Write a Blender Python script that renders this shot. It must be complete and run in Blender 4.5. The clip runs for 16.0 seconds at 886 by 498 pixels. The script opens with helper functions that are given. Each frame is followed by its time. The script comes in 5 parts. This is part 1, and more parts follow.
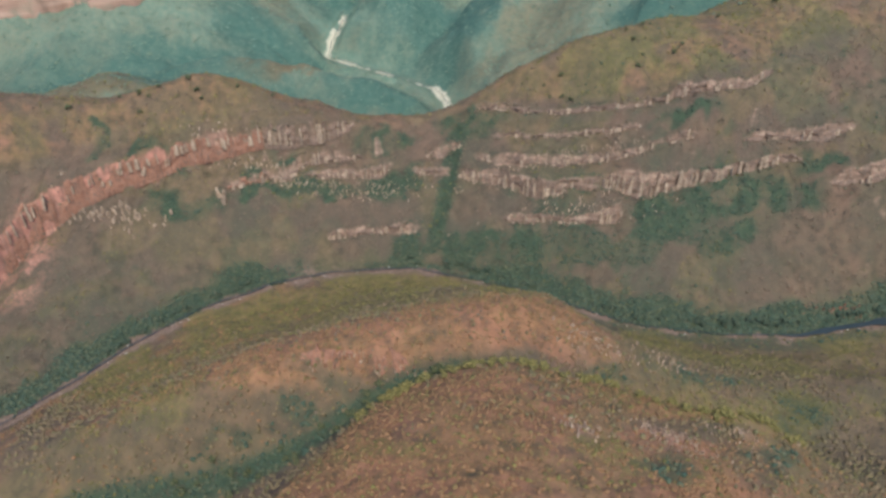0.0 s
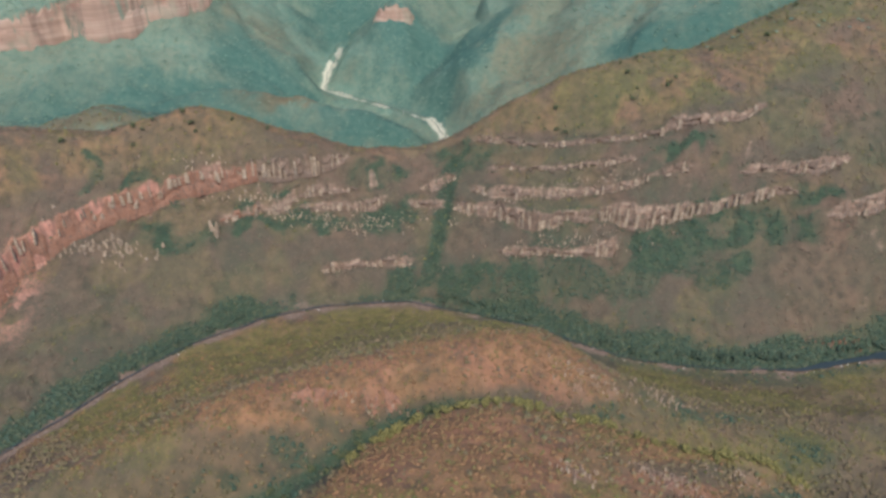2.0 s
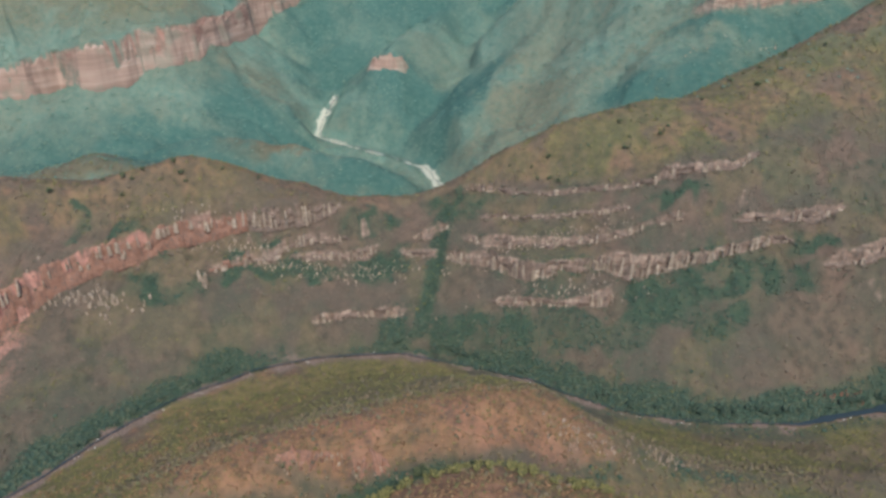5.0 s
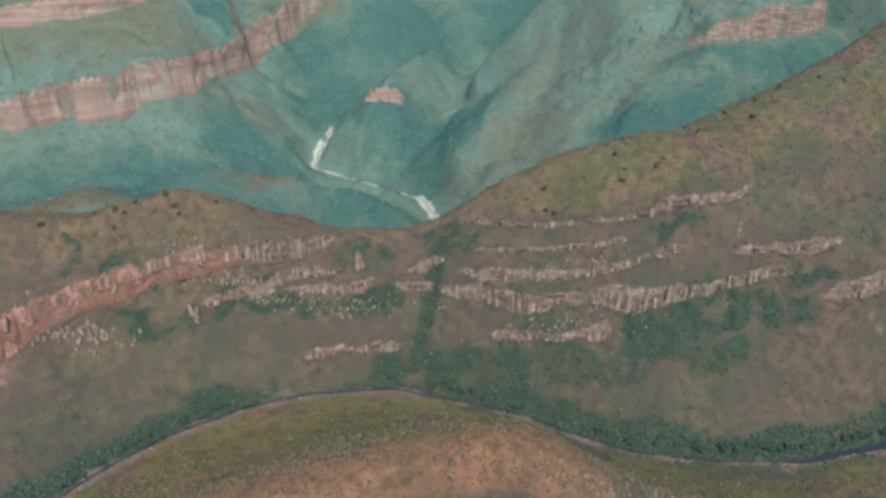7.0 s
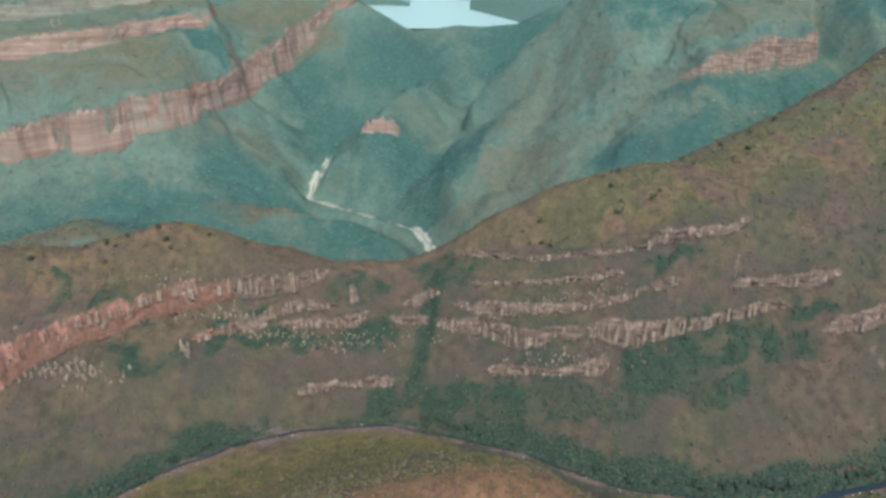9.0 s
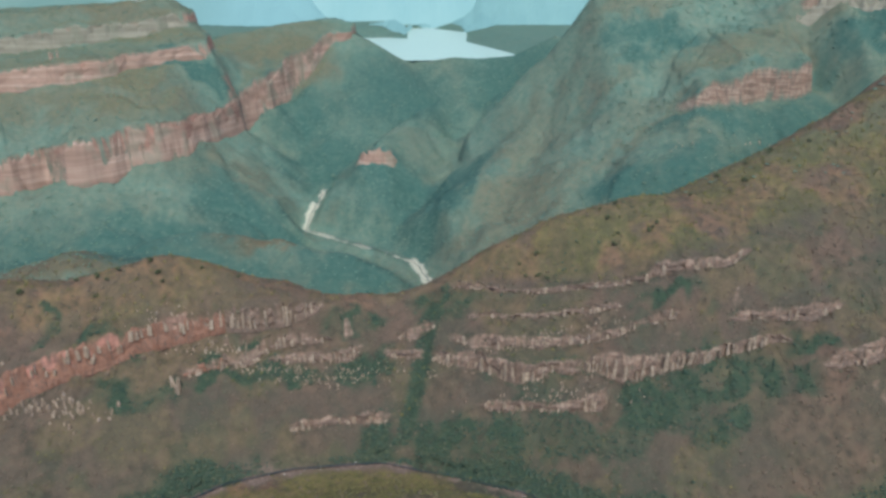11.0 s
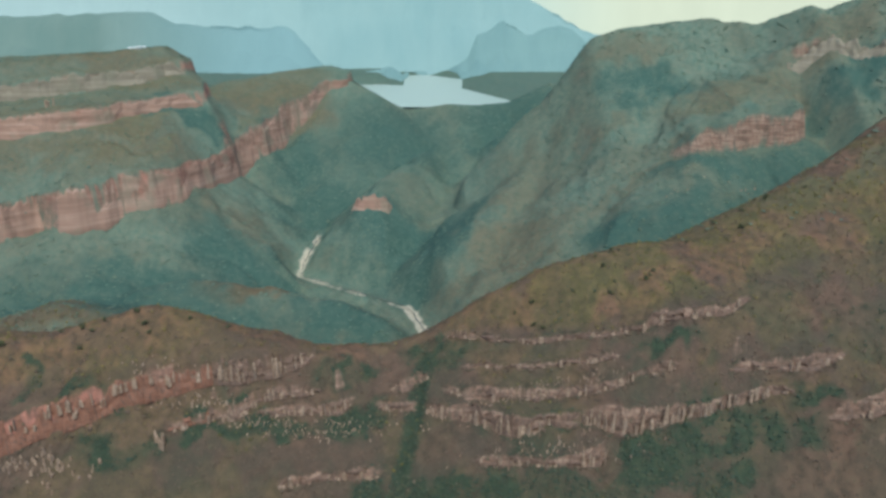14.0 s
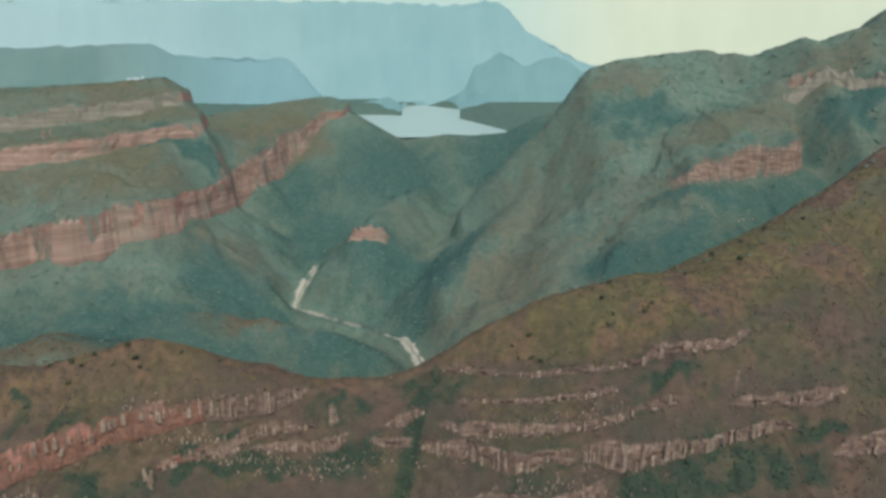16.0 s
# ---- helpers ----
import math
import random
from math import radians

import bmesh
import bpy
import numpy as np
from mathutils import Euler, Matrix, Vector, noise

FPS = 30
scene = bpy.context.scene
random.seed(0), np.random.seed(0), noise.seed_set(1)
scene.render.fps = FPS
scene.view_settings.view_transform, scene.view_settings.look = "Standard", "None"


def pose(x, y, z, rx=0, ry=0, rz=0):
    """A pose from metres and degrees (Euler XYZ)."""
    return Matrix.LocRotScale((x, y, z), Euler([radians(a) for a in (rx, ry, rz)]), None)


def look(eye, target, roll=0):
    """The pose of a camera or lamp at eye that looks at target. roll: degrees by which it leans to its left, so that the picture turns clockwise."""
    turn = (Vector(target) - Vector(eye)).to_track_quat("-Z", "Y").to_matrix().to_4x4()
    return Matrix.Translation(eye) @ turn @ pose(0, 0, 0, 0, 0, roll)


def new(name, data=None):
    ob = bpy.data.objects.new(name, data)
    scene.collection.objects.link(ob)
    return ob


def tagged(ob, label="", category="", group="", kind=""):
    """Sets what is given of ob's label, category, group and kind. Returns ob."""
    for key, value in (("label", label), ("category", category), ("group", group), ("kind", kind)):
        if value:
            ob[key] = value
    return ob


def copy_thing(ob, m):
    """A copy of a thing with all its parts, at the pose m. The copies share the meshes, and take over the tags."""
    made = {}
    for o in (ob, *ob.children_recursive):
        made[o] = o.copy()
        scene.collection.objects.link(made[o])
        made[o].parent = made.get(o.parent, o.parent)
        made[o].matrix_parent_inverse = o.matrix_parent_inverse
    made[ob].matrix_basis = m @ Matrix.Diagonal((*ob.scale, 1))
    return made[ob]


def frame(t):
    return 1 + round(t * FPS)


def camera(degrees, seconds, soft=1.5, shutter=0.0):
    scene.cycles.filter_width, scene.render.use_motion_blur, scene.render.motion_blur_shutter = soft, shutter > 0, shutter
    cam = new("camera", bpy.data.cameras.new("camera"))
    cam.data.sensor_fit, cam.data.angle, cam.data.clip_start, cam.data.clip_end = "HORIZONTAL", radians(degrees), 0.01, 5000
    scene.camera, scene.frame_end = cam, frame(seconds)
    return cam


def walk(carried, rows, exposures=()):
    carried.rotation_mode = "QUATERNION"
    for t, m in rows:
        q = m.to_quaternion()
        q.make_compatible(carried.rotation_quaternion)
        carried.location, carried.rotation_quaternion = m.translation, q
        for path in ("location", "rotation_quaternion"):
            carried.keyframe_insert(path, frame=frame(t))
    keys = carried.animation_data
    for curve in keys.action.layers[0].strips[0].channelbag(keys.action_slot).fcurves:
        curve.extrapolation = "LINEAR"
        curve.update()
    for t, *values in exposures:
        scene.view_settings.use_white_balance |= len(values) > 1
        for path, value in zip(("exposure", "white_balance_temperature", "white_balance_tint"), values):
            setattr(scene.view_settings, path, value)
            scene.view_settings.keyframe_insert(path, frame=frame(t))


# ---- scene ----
# camera: a drone that flies level over a side valley and slowly lifts its view to the far lake
cam = camera(65.0, 16.0, soft=3.3)
ROWS = [  # seconds, x, y, z, and the Euler turn in degrees
    (0.0, 0.00, 0.00, 580.00, 56.037, -0.034, 0.010),
    (1.0, 1.53, 5.61, 580.71, 57.183, -0.072, -0.113),
    (2.0, 3.16, 11.32, 581.36, 58.338, -0.100, -0.233),
    (3.0, 4.87, 17.11, 581.97, 59.500, -0.118, -0.352),
    (4.0, 6.66, 22.97, 582.55, 60.668, -0.128, -0.467),
    (5.0, 8.51, 28.88, 583.11, 61.841, -0.131, -0.579),
    (6.0, 10.42, 34.84, 583.66, 63.018, -0.128, -0.688),
    (7.0, 12.39, 40.84, 584.21, 64.198, -0.119, -0.793),
    (8.0, 14.39, 46.86, 584.78, 65.381, -0.106, -0.894),
    (9.0, 16.42, 52.89, 585.37, 66.564, -0.089, -0.992),
    (10.0, 18.47, 58.92, 586.00, 67.748, -0.070, -1.084),
    (11.0, 20.53, 64.94, 586.68, 68.930, -0.049, -1.173),
    (12.0, 22.60, 70.94, 587.42, 70.110, -0.027, -1.256),
    (13.0, 24.66, 76.91, 588.24, 71.287, -0.006, -1.334),
    (14.0, 26.71, 82.83, 589.14, 72.460, 0.014, -1.407),
    (15.0, 28.73, 88.69, 590.13, 73.627, 0.032, -1.474),
    (16.0, 30.71, 94.49, 591.24, 74.788, 0.046, -1.536),
]
walk(cam, [(t, pose(x, y, z, rx, ry, rz)) for t, x, y, z, rx, ry, rz in ROWS],
     [(0.0, 1.29, 5380, -1), (4.0, 1.21, 5180, -3), (8.0, 1.13, 4940, -6), (12.0, 0.92, 5020, -5), (16.0, 0.62, 5320, -3)])

# world and sun: hazy afternoon, the sun high behind the view
SUN_DIR = Vector((0.10, -0.62, 0.78)).normalized()
world = bpy.data.worlds.new("hazy_sky")
scene.world = world
world.use_nodes = True
wn, wl = world.node_tree.nodes, world.node_tree.links
sky = wn.new("ShaderNodeTexSky")
sky.sky_type, sky.sun_disc = "NISHITA", False
sky.sun_elevation = math.asin(SUN_DIR.z)
sky.sun_rotation = math.atan2(SUN_DIR.x, SUN_DIR.y)
sky.altitude, sky.air_density, sky.dust_density, sky.ozone_density = 600, 1.1, 1.6, 1.0
wn["Background"].inputs["Strength"].default_value = 0.106
wl.new(sky.outputs["Color"], wn["Background"].inputs["Color"])
sun = new("sun", bpy.data.lights.new("sun", "SUN"))
sun.data.energy, sun.data.angle, sun.data.color = 2.85, radians(20), (1.0, 0.86, 0.68)
sun.matrix_world = look(SUN_DIR * 1000, (0, 0, 0))

# ---- materials ----
class Nodes:
    """Short hand for a node material."""

    def __init__(self, name, rough=0.9, spec=0.2):
        self.m = bpy.data.materials.new(name)
        self.m.use_nodes = True
        self.t = self.m.node_tree
        self.b = self.t.nodes["Principled BSDF"]
        self.b.inputs["Roughness"].default_value = rough
        self.b.inputs["Specular IOR Level"].default_value = spec
        self.pos = self.t.nodes.new("ShaderNodeNewGeometry")

    def link(self, a, b):
        self.t.links.new(a, b)

    def set(self, socket, v):
        if isinstance(v, bpy.types.NodeSocket):
            self.link(v, socket)
        else:
            socket.default_value = v

    def noise(self, size, detail=4.0, rough=0.55, stretch=(1, 1, 1), distort=0.0):
        mp = self.t.nodes.new("ShaderNodeMapping")
        mp.inputs["Scale"].default_value = [s / size for s in stretch]
        self.link(self.pos.outputs["Position"], mp.inputs["Vector"])
        n = self.t.nodes.new("ShaderNodeTexNoise")
        n.inputs["Scale"].default_value, n.inputs["Detail"].default_value = 1.0, detail
        n.inputs["Roughness"].default_value, n.inputs["Distortion"].default_value = rough, distort
        self.link(mp.outputs["Vector"], n.inputs["Vector"])
        return n.outputs["Fac"]

    def ramp(self, fac, stops):
        r = self.t.nodes.new("ShaderNodeValToRGB")
        e = r.color_ramp.elements
        while len(e) < len(stops):
            e.new(0.5)
        for el, (p, c) in zip(e, stops):
            el.position, el.color = p, (*c, 1) if len(c) == 3 else c
        self.link(fac, r.inputs["Fac"])
        return r.outputs["Color"]

    def step(self, fac, a, b):
        n = self.t.nodes.new("ShaderNodeMapRange")
        n.interpolation_type = "SMOOTHSTEP"
        self.link(fac, n.inputs["Value"])
        n.inputs["From Min"].default_value, n.inputs["From Max"].default_value = a, b
        return n.outputs["Result"]

    def math(self, op, a, b=0.0):
        n = self.t.nodes.new("ShaderNodeMath")
        n.operation, n.use_clamp = op, op != "SUBTRACT"
        self.set(n.inputs[0], a)
        self.set(n.inputs[1], b)
        return n.outputs[0]

    def mix(self, fac, a, b, kind="MIX"):
        n = self.t.nodes.new("ShaderNodeMix")
        n.data_type, n.blend_type = "RGBA", kind
        self.set(n.inputs["Factor"], fac)
        for s, v in (("A", a), ("B", b)):
            sock = [q for q in n.inputs if q.name == s and q.type == "RGBA"][0]
            self.set(sock, v if isinstance(v, bpy.types.NodeSocket) else (*v, 1))
        return [q for q in n.outputs if q.type == "RGBA"][0]

    def attr(self, name):
        n = self.t.nodes.new("ShaderNodeAttribute")
        n.attribute_name = name
        return n.outputs["Fac"]

    def island(self):
        return self.pos.outputs["Random Per Island"]

    def each(self):
        return self.t.nodes.new("ShaderNodeObjectInfo").outputs["Random"]

    def finish(self, color, bump=None, strength=0.5, distance=0.5):
        self.set(self.b.inputs["Base Color"], color if isinstance(color, bpy.types.NodeSocket) else (*color, 1))
        if bump is not None:
            n = self.t.nodes.new("ShaderNodeBump")
            n.inputs["Strength"].default_value, n.inputs["Distance"].default_value = strength, distance
            self.link(bump, n.inputs["Height"])
            self.link(n.outputs["Normal"], self.b.inputs["Normal"])
        return self.m


def ground_material():
    k = Nodes("valley_ground", 0.95, 0.1)
    big, mid, fine, grit = k.noise(70, 4), k.noise(14, 5, 0.65), k.noise(3.2, 4, 0.7), k.noise(1.2, 2, 0.6)
    col = k.ramp(mid, [(0.30, (0.045, 0.034, 0.024)), (0.46, (0.082, 0.053, 0.037)), (0.60, (0.105, 0.066, 0.046)), (0.75, (0.072, 0.063, 0.037))])
    col = k.mix(k.step(big, 0.42, 0.62), col, k.ramp(fine, [(0.3, (0.053, 0.041, 0.030)), (0.7, (0.100, 0.065, 0.047))]))
    dry = k.ramp(mid, [(0.28, (0.098, 0.047, 0.028)), (0.45, (0.168, 0.076, 0.042)), (0.62, (0.215, 0.101, 0.058)), (0.8, (0.150, 0.081, 0.042))])
    col = k.mix(k.math("MULTIPLY", k.attr("dry"), k.step(k.math("ADD", mid, k.math("MULTIPLY", fine, 0.5)), 0.45, 0.85)), col, dry)
    green = k.ramp(mid, [(0.3, (0.068, 0.060, 0.022)), (0.5, (0.115, 0.090, 0.030)), (0.7, (0.165, 0.113, 0.046))])
    col = k.mix(k.math("MULTIPLY", k.attr("green"), k.step(fine, 0.3, 0.6)), col, green)
    tufts = k.noise(11, 4, 0.7)
    # far cover: distance haze painted in as a lighter blue-green
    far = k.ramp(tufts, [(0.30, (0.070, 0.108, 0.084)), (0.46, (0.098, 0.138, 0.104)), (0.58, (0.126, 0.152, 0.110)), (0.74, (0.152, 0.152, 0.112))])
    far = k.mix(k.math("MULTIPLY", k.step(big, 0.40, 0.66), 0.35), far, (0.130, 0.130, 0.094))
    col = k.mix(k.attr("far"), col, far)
    wood = k.ramp(mid, [(0.3, (0.021, 0.033, 0.022)), (0.55, (0.036, 0.047, 0.028)), (0.75, (0.066, 0.060, 0.035))])
    # dark far cover, its blue painted in for haze and shadow
    far_wood_shade = k.ramp(tufts, [(0.3, (0.030, 0.060, 0.050)), (0.55, (0.046, 0.080, 0.063)), (0.75, (0.072, 0.098, 0.072))])
    wood = k.mix(k.attr("pale"), wood, far_wood_shade)
    col = k.mix(k.math("MULTIPLY", k.attr("wood"), k.step(k.math("ADD", k.math("MULTIPLY", mid, 0.6), k.math("MULTIPLY", fine, 0.6)), 0.34, 0.60)), col, wood)
    strata = k.noise(9, 5, 0.6, (0.25, 0.25, 2.2))
    flute = k.noise(5, 4, 0.6, (1.2, 1.2, 0.12))
    stone = k.ramp(strata, [(0.3, (0.11, 0.066, 0.048)), (0.48, (0.19, 0.115, 0.082)), (0.62, (0.29, 0.195, 0.145)), (0.8, (0.17, 0.100, 0.072))])
    red = k.ramp(strata, [(0.3, (0.22, 0.095, 0.068)), (0.55, (0.34, 0.150, 0.108)), (0.8, (0.34, 0.19, 0.14))])
    stone = k.mix(k.attr("red"), stone, red)
    stone = k.mix(k.math("MULTIPLY", k.step(flute, 0.56, 0.40), 0.6), stone, (0.09, 0.065, 0.05))
    col = k.mix(k.math("MULTIPLY", k.attr("rock"), k.step(k.math("ADD", fine, k.math("MULTIPLY", k.attr("rock"), 0.3)), 0.42, 0.62)), col, stone)
    bed = k.ramp(k.noise(3.0, 4, 0.7), [(0.3, (0.065, 0.048, 0.038)), (0.5, (0.125, 0.080, 0.060)), (0.64, (0.175, 0.118, 0.090)), (0.78, (0.33, 0.27, 0.22))])
    bed = k.mix(k.attr("pale"), bed, k.ramp(k.noise(3.0, 4, 0.7), [(0.25, (0.16, 0.135, 0.098)), (0.45, (0.33, 0.285, 0.21)), (0.7, (0.48, 0.425, 0.33))]))
    col = k.mix(k.attr("bed"), col, bed)
    h = k.math("ADD", k.math("MULTIPLY", fine, 0.6), k.math("MULTIPLY", grit, 0.4))
    return k.finish(col, h, 0.55, 1.6)


def rock_material(name, low, mid, high):
    k = Nodes(name, 0.85, 0.25)
    n, flute = k.noise(4.0, 5, 0.65, (0.5, 0.5, 1.6)), k.noise(2.4, 4, 0.6, (1.2, 1.2, 0.15))
    col = k.ramp(n, [(0.3, low), (0.5, mid), (0.7, high)])
    col = k.mix(k.math("MULTIPLY", k.each(), 0.55), col, k.mix(0.5, mid, low))
    col = k.mix(k.math("MULTIPLY", k.step(flute, 0.52, 0.36), 0.7), col, (0.07, 0.052, 0.042))
    return k.finish(col, k.noise(1.5, 5, 0.7), 0.7, 0.6)


def far_rock_material(name, low, mid, high):
    """Bedded rock: level beds, a few upright joints and broad stains."""
    k = Nodes(name, 0.9, 0.2)
    beds, joint, stain = k.noise(26, 4, 0.6, (0.12, 0.12, 3.0)), k.noise(13, 3, 0.6, (1.3, 1.3, 0.12)), k.noise(60, 3, 0.5)
    col = k.ramp(beds, [(0.32, low), (0.5, mid), (0.66, high)])
    col = k.mix(k.math("MULTIPLY", k.each(), 0.18), col, k.mix(0.5, mid, low))
    col = k.mix(k.math("MULTIPLY", k.step(joint, 0.46, 0.34), 0.15), col, (0.10, 0.075, 0.060))
    col = k.mix(k.math("MULTIPLY", k.step(stain, 0.52, 0.66), 0.5), col, (0.135, 0.130, 0.090))
    return k.finish(col, k.noise(6, 4, 0.6), 0.6, 0.8)


def leaf_material(name, stops):
    k = Nodes(name, 0.9, 0.12)
    col = k.ramp(k.island(), stops)
    col = k.mix(k.math("MULTIPLY", k.step(k.noise(0.9, 3, 0.7), 0.35, 0.65), 0.4), col, k.mix(0.5, col, (0.05, 0.05, 0.03)))
    return k.finish(col, k.noise(0.6, 3), 0.6, 0.3)


GROUND = ground_material()
PALE_ROCK = rock_material("pale_sandstone", (0.15, 0.098, 0.066), (0.29, 0.198, 0.136), (0.45, 0.340, 0.245))
BAND_ROCK = rock_material("pink_brown_sandstone", (0.075, 0.050, 0.036), (0.142, 0.086, 0.061), (0.225, 0.148, 0.106))
FAR_ROCK = far_rock_material("weathered_far_sandstone", (0.135, 0.112, 0.082), (0.190, 0.155, 0.112), (0.245, 0.203, 0.150))
FAR_RED_ROCK = far_rock_material("weathered_red_sandstone", (0.185, 0.108, 0.078), (0.255, 0.153, 0.110), (0.325, 0.215, 0.162))
RED_ROCK = rock_material("red_sandstone", (0.110, 0.052, 0.032), (0.190, 0.086, 0.053), (0.255, 0.132, 0.086))
WHITE_ROCK = rock_material("white_weathered_rock", (0.18, 0.115, 0.080), (0.31, 0.210, 0.150), (0.46, 0.345, 0.255))
BOULDER = rock_material("washed_boulder_stone", (0.28, 0.25, 0.21), (0.46, 0.42, 0.36), (0.60, 0.56, 0.49))
SCRUB_DRY = leaf_material("dry_scrub_leaves", [(0.0, (0.100, 0.055, 0.030)), (0.35, (0.165, 0.084, 0.043)), (0.65, (0.205, 0.108, 0.055)), (1.0, (0.120, 0.090, 0.036))])
SCRUB_GREEN = leaf_material("yellow_green_leaves", [(0.0, (0.070, 0.063, 0.022)), (0.5, (0.116, 0.098, 0.031)), (1.0, (0.175, 0.130, 0.046))])
SCRUB_OLIVE = leaf_material("olive_brown_leaves", [(0.0, (0.084, 0.066, 0.036)), (0.4, (0.128, 0.090, 0.050)), (0.75, (0.150, 0.100, 0.060)), (1.0, (0.110, 0.098, 0.046))])
SCRUB_GREY = leaf_material("leafless_grey_brown_scrub", [(0.0, (0.074, 0.058, 0.042)), (0.4, (0.110, 0.075, 0.054)), (0.75, (0.135, 0.090, 0.065)), (1.0, (0.088, 0.085, 0.052))])
WOOD_DARK = leaf_material("dark_riverside_leaves", [(0.0, (0.030, 0.046, 0.034)), (0.5, (0.046, 0.062, 0.042)), (1.0, (0.082, 0.078, 0.046))])
# far foliage, lightened and blued in its colour for haze
WOOD_FAR = leaf_material("haze_tinted_valley_leaves", [(0.0, (0.088, 0.132, 0.100)), (0.5, (0.116, 0.158, 0.116)), (1.0, (0.150, 0.165, 0.114))])
_k = Nodes("grey_bark", 0.9, 0.2)
GULLY_LEAVES = leaf_material("mid_green_gully_leaves", [(0.0, (0.036, 0.046, 0.025)), (0.5, (0.055, 0.062, 0.030)), (1.0, (0.092, 0.082, 0.036))])
BARK = _k.finish(_k.ramp(_k.noise(0.3, 4, 0.6, (1, 1, 0.2)), [(0.3, (0.10, 0.08, 0.06)), (0.7, (0.22, 0.18, 0.14))]), _k.noise(0.2), 0.5, 0.1)


def water_material(name, color, rough):
    k = Nodes(name, rough, 0.5 if rough < 0.3 else 0.25)
    return k.finish(color, k.noise(2.5, 3, 0.5), 0.15, 0.1)


RIVER_WATER = water_material("dark_river_water", (0.022, 0.028, 0.032), 0.35)
# the lake's pale base colour stands in for the bright sky's reflection
LAKE_WATER = water_material("sky_painted_lake_water", (0.36, 0.39, 0.33), 0.25)


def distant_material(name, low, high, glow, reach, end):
    """Far scenery with haze painted into its colour and given its own glow."""
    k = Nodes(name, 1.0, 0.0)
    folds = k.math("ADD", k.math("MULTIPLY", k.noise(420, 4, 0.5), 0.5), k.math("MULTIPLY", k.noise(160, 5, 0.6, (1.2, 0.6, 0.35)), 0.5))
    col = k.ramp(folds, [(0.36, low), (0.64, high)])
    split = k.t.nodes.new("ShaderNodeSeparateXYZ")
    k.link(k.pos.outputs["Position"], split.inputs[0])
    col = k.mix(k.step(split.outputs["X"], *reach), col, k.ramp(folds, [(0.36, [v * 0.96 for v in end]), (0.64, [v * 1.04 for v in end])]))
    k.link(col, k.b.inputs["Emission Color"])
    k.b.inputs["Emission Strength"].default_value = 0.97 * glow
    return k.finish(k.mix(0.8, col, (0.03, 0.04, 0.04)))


# haze colours that emit; one end of each fades towards its second tone
FAR_MESA = distant_material("far_mesa_haze_glow", (0.088, 0.122, 0.098), (0.124, 0.150, 0.118), 0.95, (-1500, -650), (0.150, 0.208, 0.196))
FAR_PEAK = distant_material("far_peak_haze_glow", (0.125, 0.180, 0.166), (0.150, 0.207, 0.184), 0.95, (1000, 2000), (0.15, 0.205, 0.19))
FAR_RANGE = distant_material("far_range_haze_glow", (0.166, 0.225, 0.206), (0.193, 0.247, 0.222), 1.0, (-200, -2200), (0.25, 0.285, 0.255))
FAR_AIR = distant_material("far_lowland_haze_glow", (0.42, 0.52, 0.50), (0.50, 0.58, 0.52), 0.35, (9000, 9001), (0.5, 0.58, 0.52))

# ---- noise and shape tools ----
def lattice(ix, iy, seed):
    h = (ix.astype(np.int64) * 374761393 + iy.astype(np.int64) * 668265263 + seed * 974711) & 0x7FFFFFFF
    h = ((h ^ (h >> 13)) * 1274126177) & 0x7FFFFFFF
    return ((h ^ (h >> 16)) & 0xFFFF) / 32767.5 - 1.0


def vnoise(x, y, seed=0):
    """Smooth value noise of -1 to 1 on unit cells."""
    ix, iy = np.floor(x), np.floor(y)
    fx, fy = x - ix, y - iy
    fx, fy = fx * fx * fx * (fx * (fx * 6 - 15) + 10), fy * fy * fy * (fy * (fy * 6 - 15) + 10)
    a, b = lattice(ix, iy, seed), lattice(ix + 1, iy, seed)
    c, d = lattice(ix, iy + 1, seed), lattice(ix + 1, iy + 1, seed)
    return (a + (b - a) * fx) * (1 - fy) + (c + (d - c) * fx) * fy


def fbm(x, y, size, octaves=4, seed=0):
    total, amp, s = 0.0, 1.0, 1.0 / size
    for i in range(octaves):
        total = total + amp * vnoise(x * s * 0.8 + y * s * 0.6 + 17.3 * i, y * s * 0.8 - x * s * 0.6 - 9.1 * i, seed + i)
        amp, s = amp * 0.5, s * 2.03
    return total


def sstep(a, b, v):
    u = np.clip((v - a) / (b - a), 0, 1)
    return u * u * (3 - 2 * u)


def smax(a, b, k=12.0):
    return 0.5 * (a + b + np.sqrt((a - b) ** 2 + k * k)) - 0.25 * k


def along(pts, X, Y):
    """Nearest distance to a polyline of (x, y, z), the side (plus: to the left of its course) and the height there."""
    best = np.full(X.shape, 1e12)
    side, zz = np.ones(X.shape), np.zeros(X.shape)
    for (x0, y0, z0), (x1, y1, z1) in zip(pts[:-1], pts[1:]):
        dx, dy = x1 - x0, y1 - y0
        u = np.clip(((X - x0) * dx + (Y - y0) * dy) / (dx * dx + dy * dy), 0, 1)
        px, py = X - x0 - u * dx, Y - y0 - u * dy
        d = px * px + py * py
        near = d < best
        best = np.where(near, d, best)
        side = np.where(near, np.sign(dx * py - dy * px), side)
        zz = np.where(near, z0 + u * (z1 - z0), zz)
    return np.sqrt(best), side, zz


def ridge(h, X, Y, pts, left, right, r=14.0, k=14.0):
    """Adds a ridge with its crest on the polyline and a slope on each side of its course."""
    top = np.full(X.shape, -1e9)
    for a, b in zip(pts[:-1], pts[1:]):
        d, s, z = along([a, b], X, Y)
        top = np.maximum(top, z - (np.sqrt(d * d + r * r) - r) * np.where(s > 0, left, right))
    return smax(h, top, k)


TX = np.arange(-3000.0, 3001.0, 10.0)


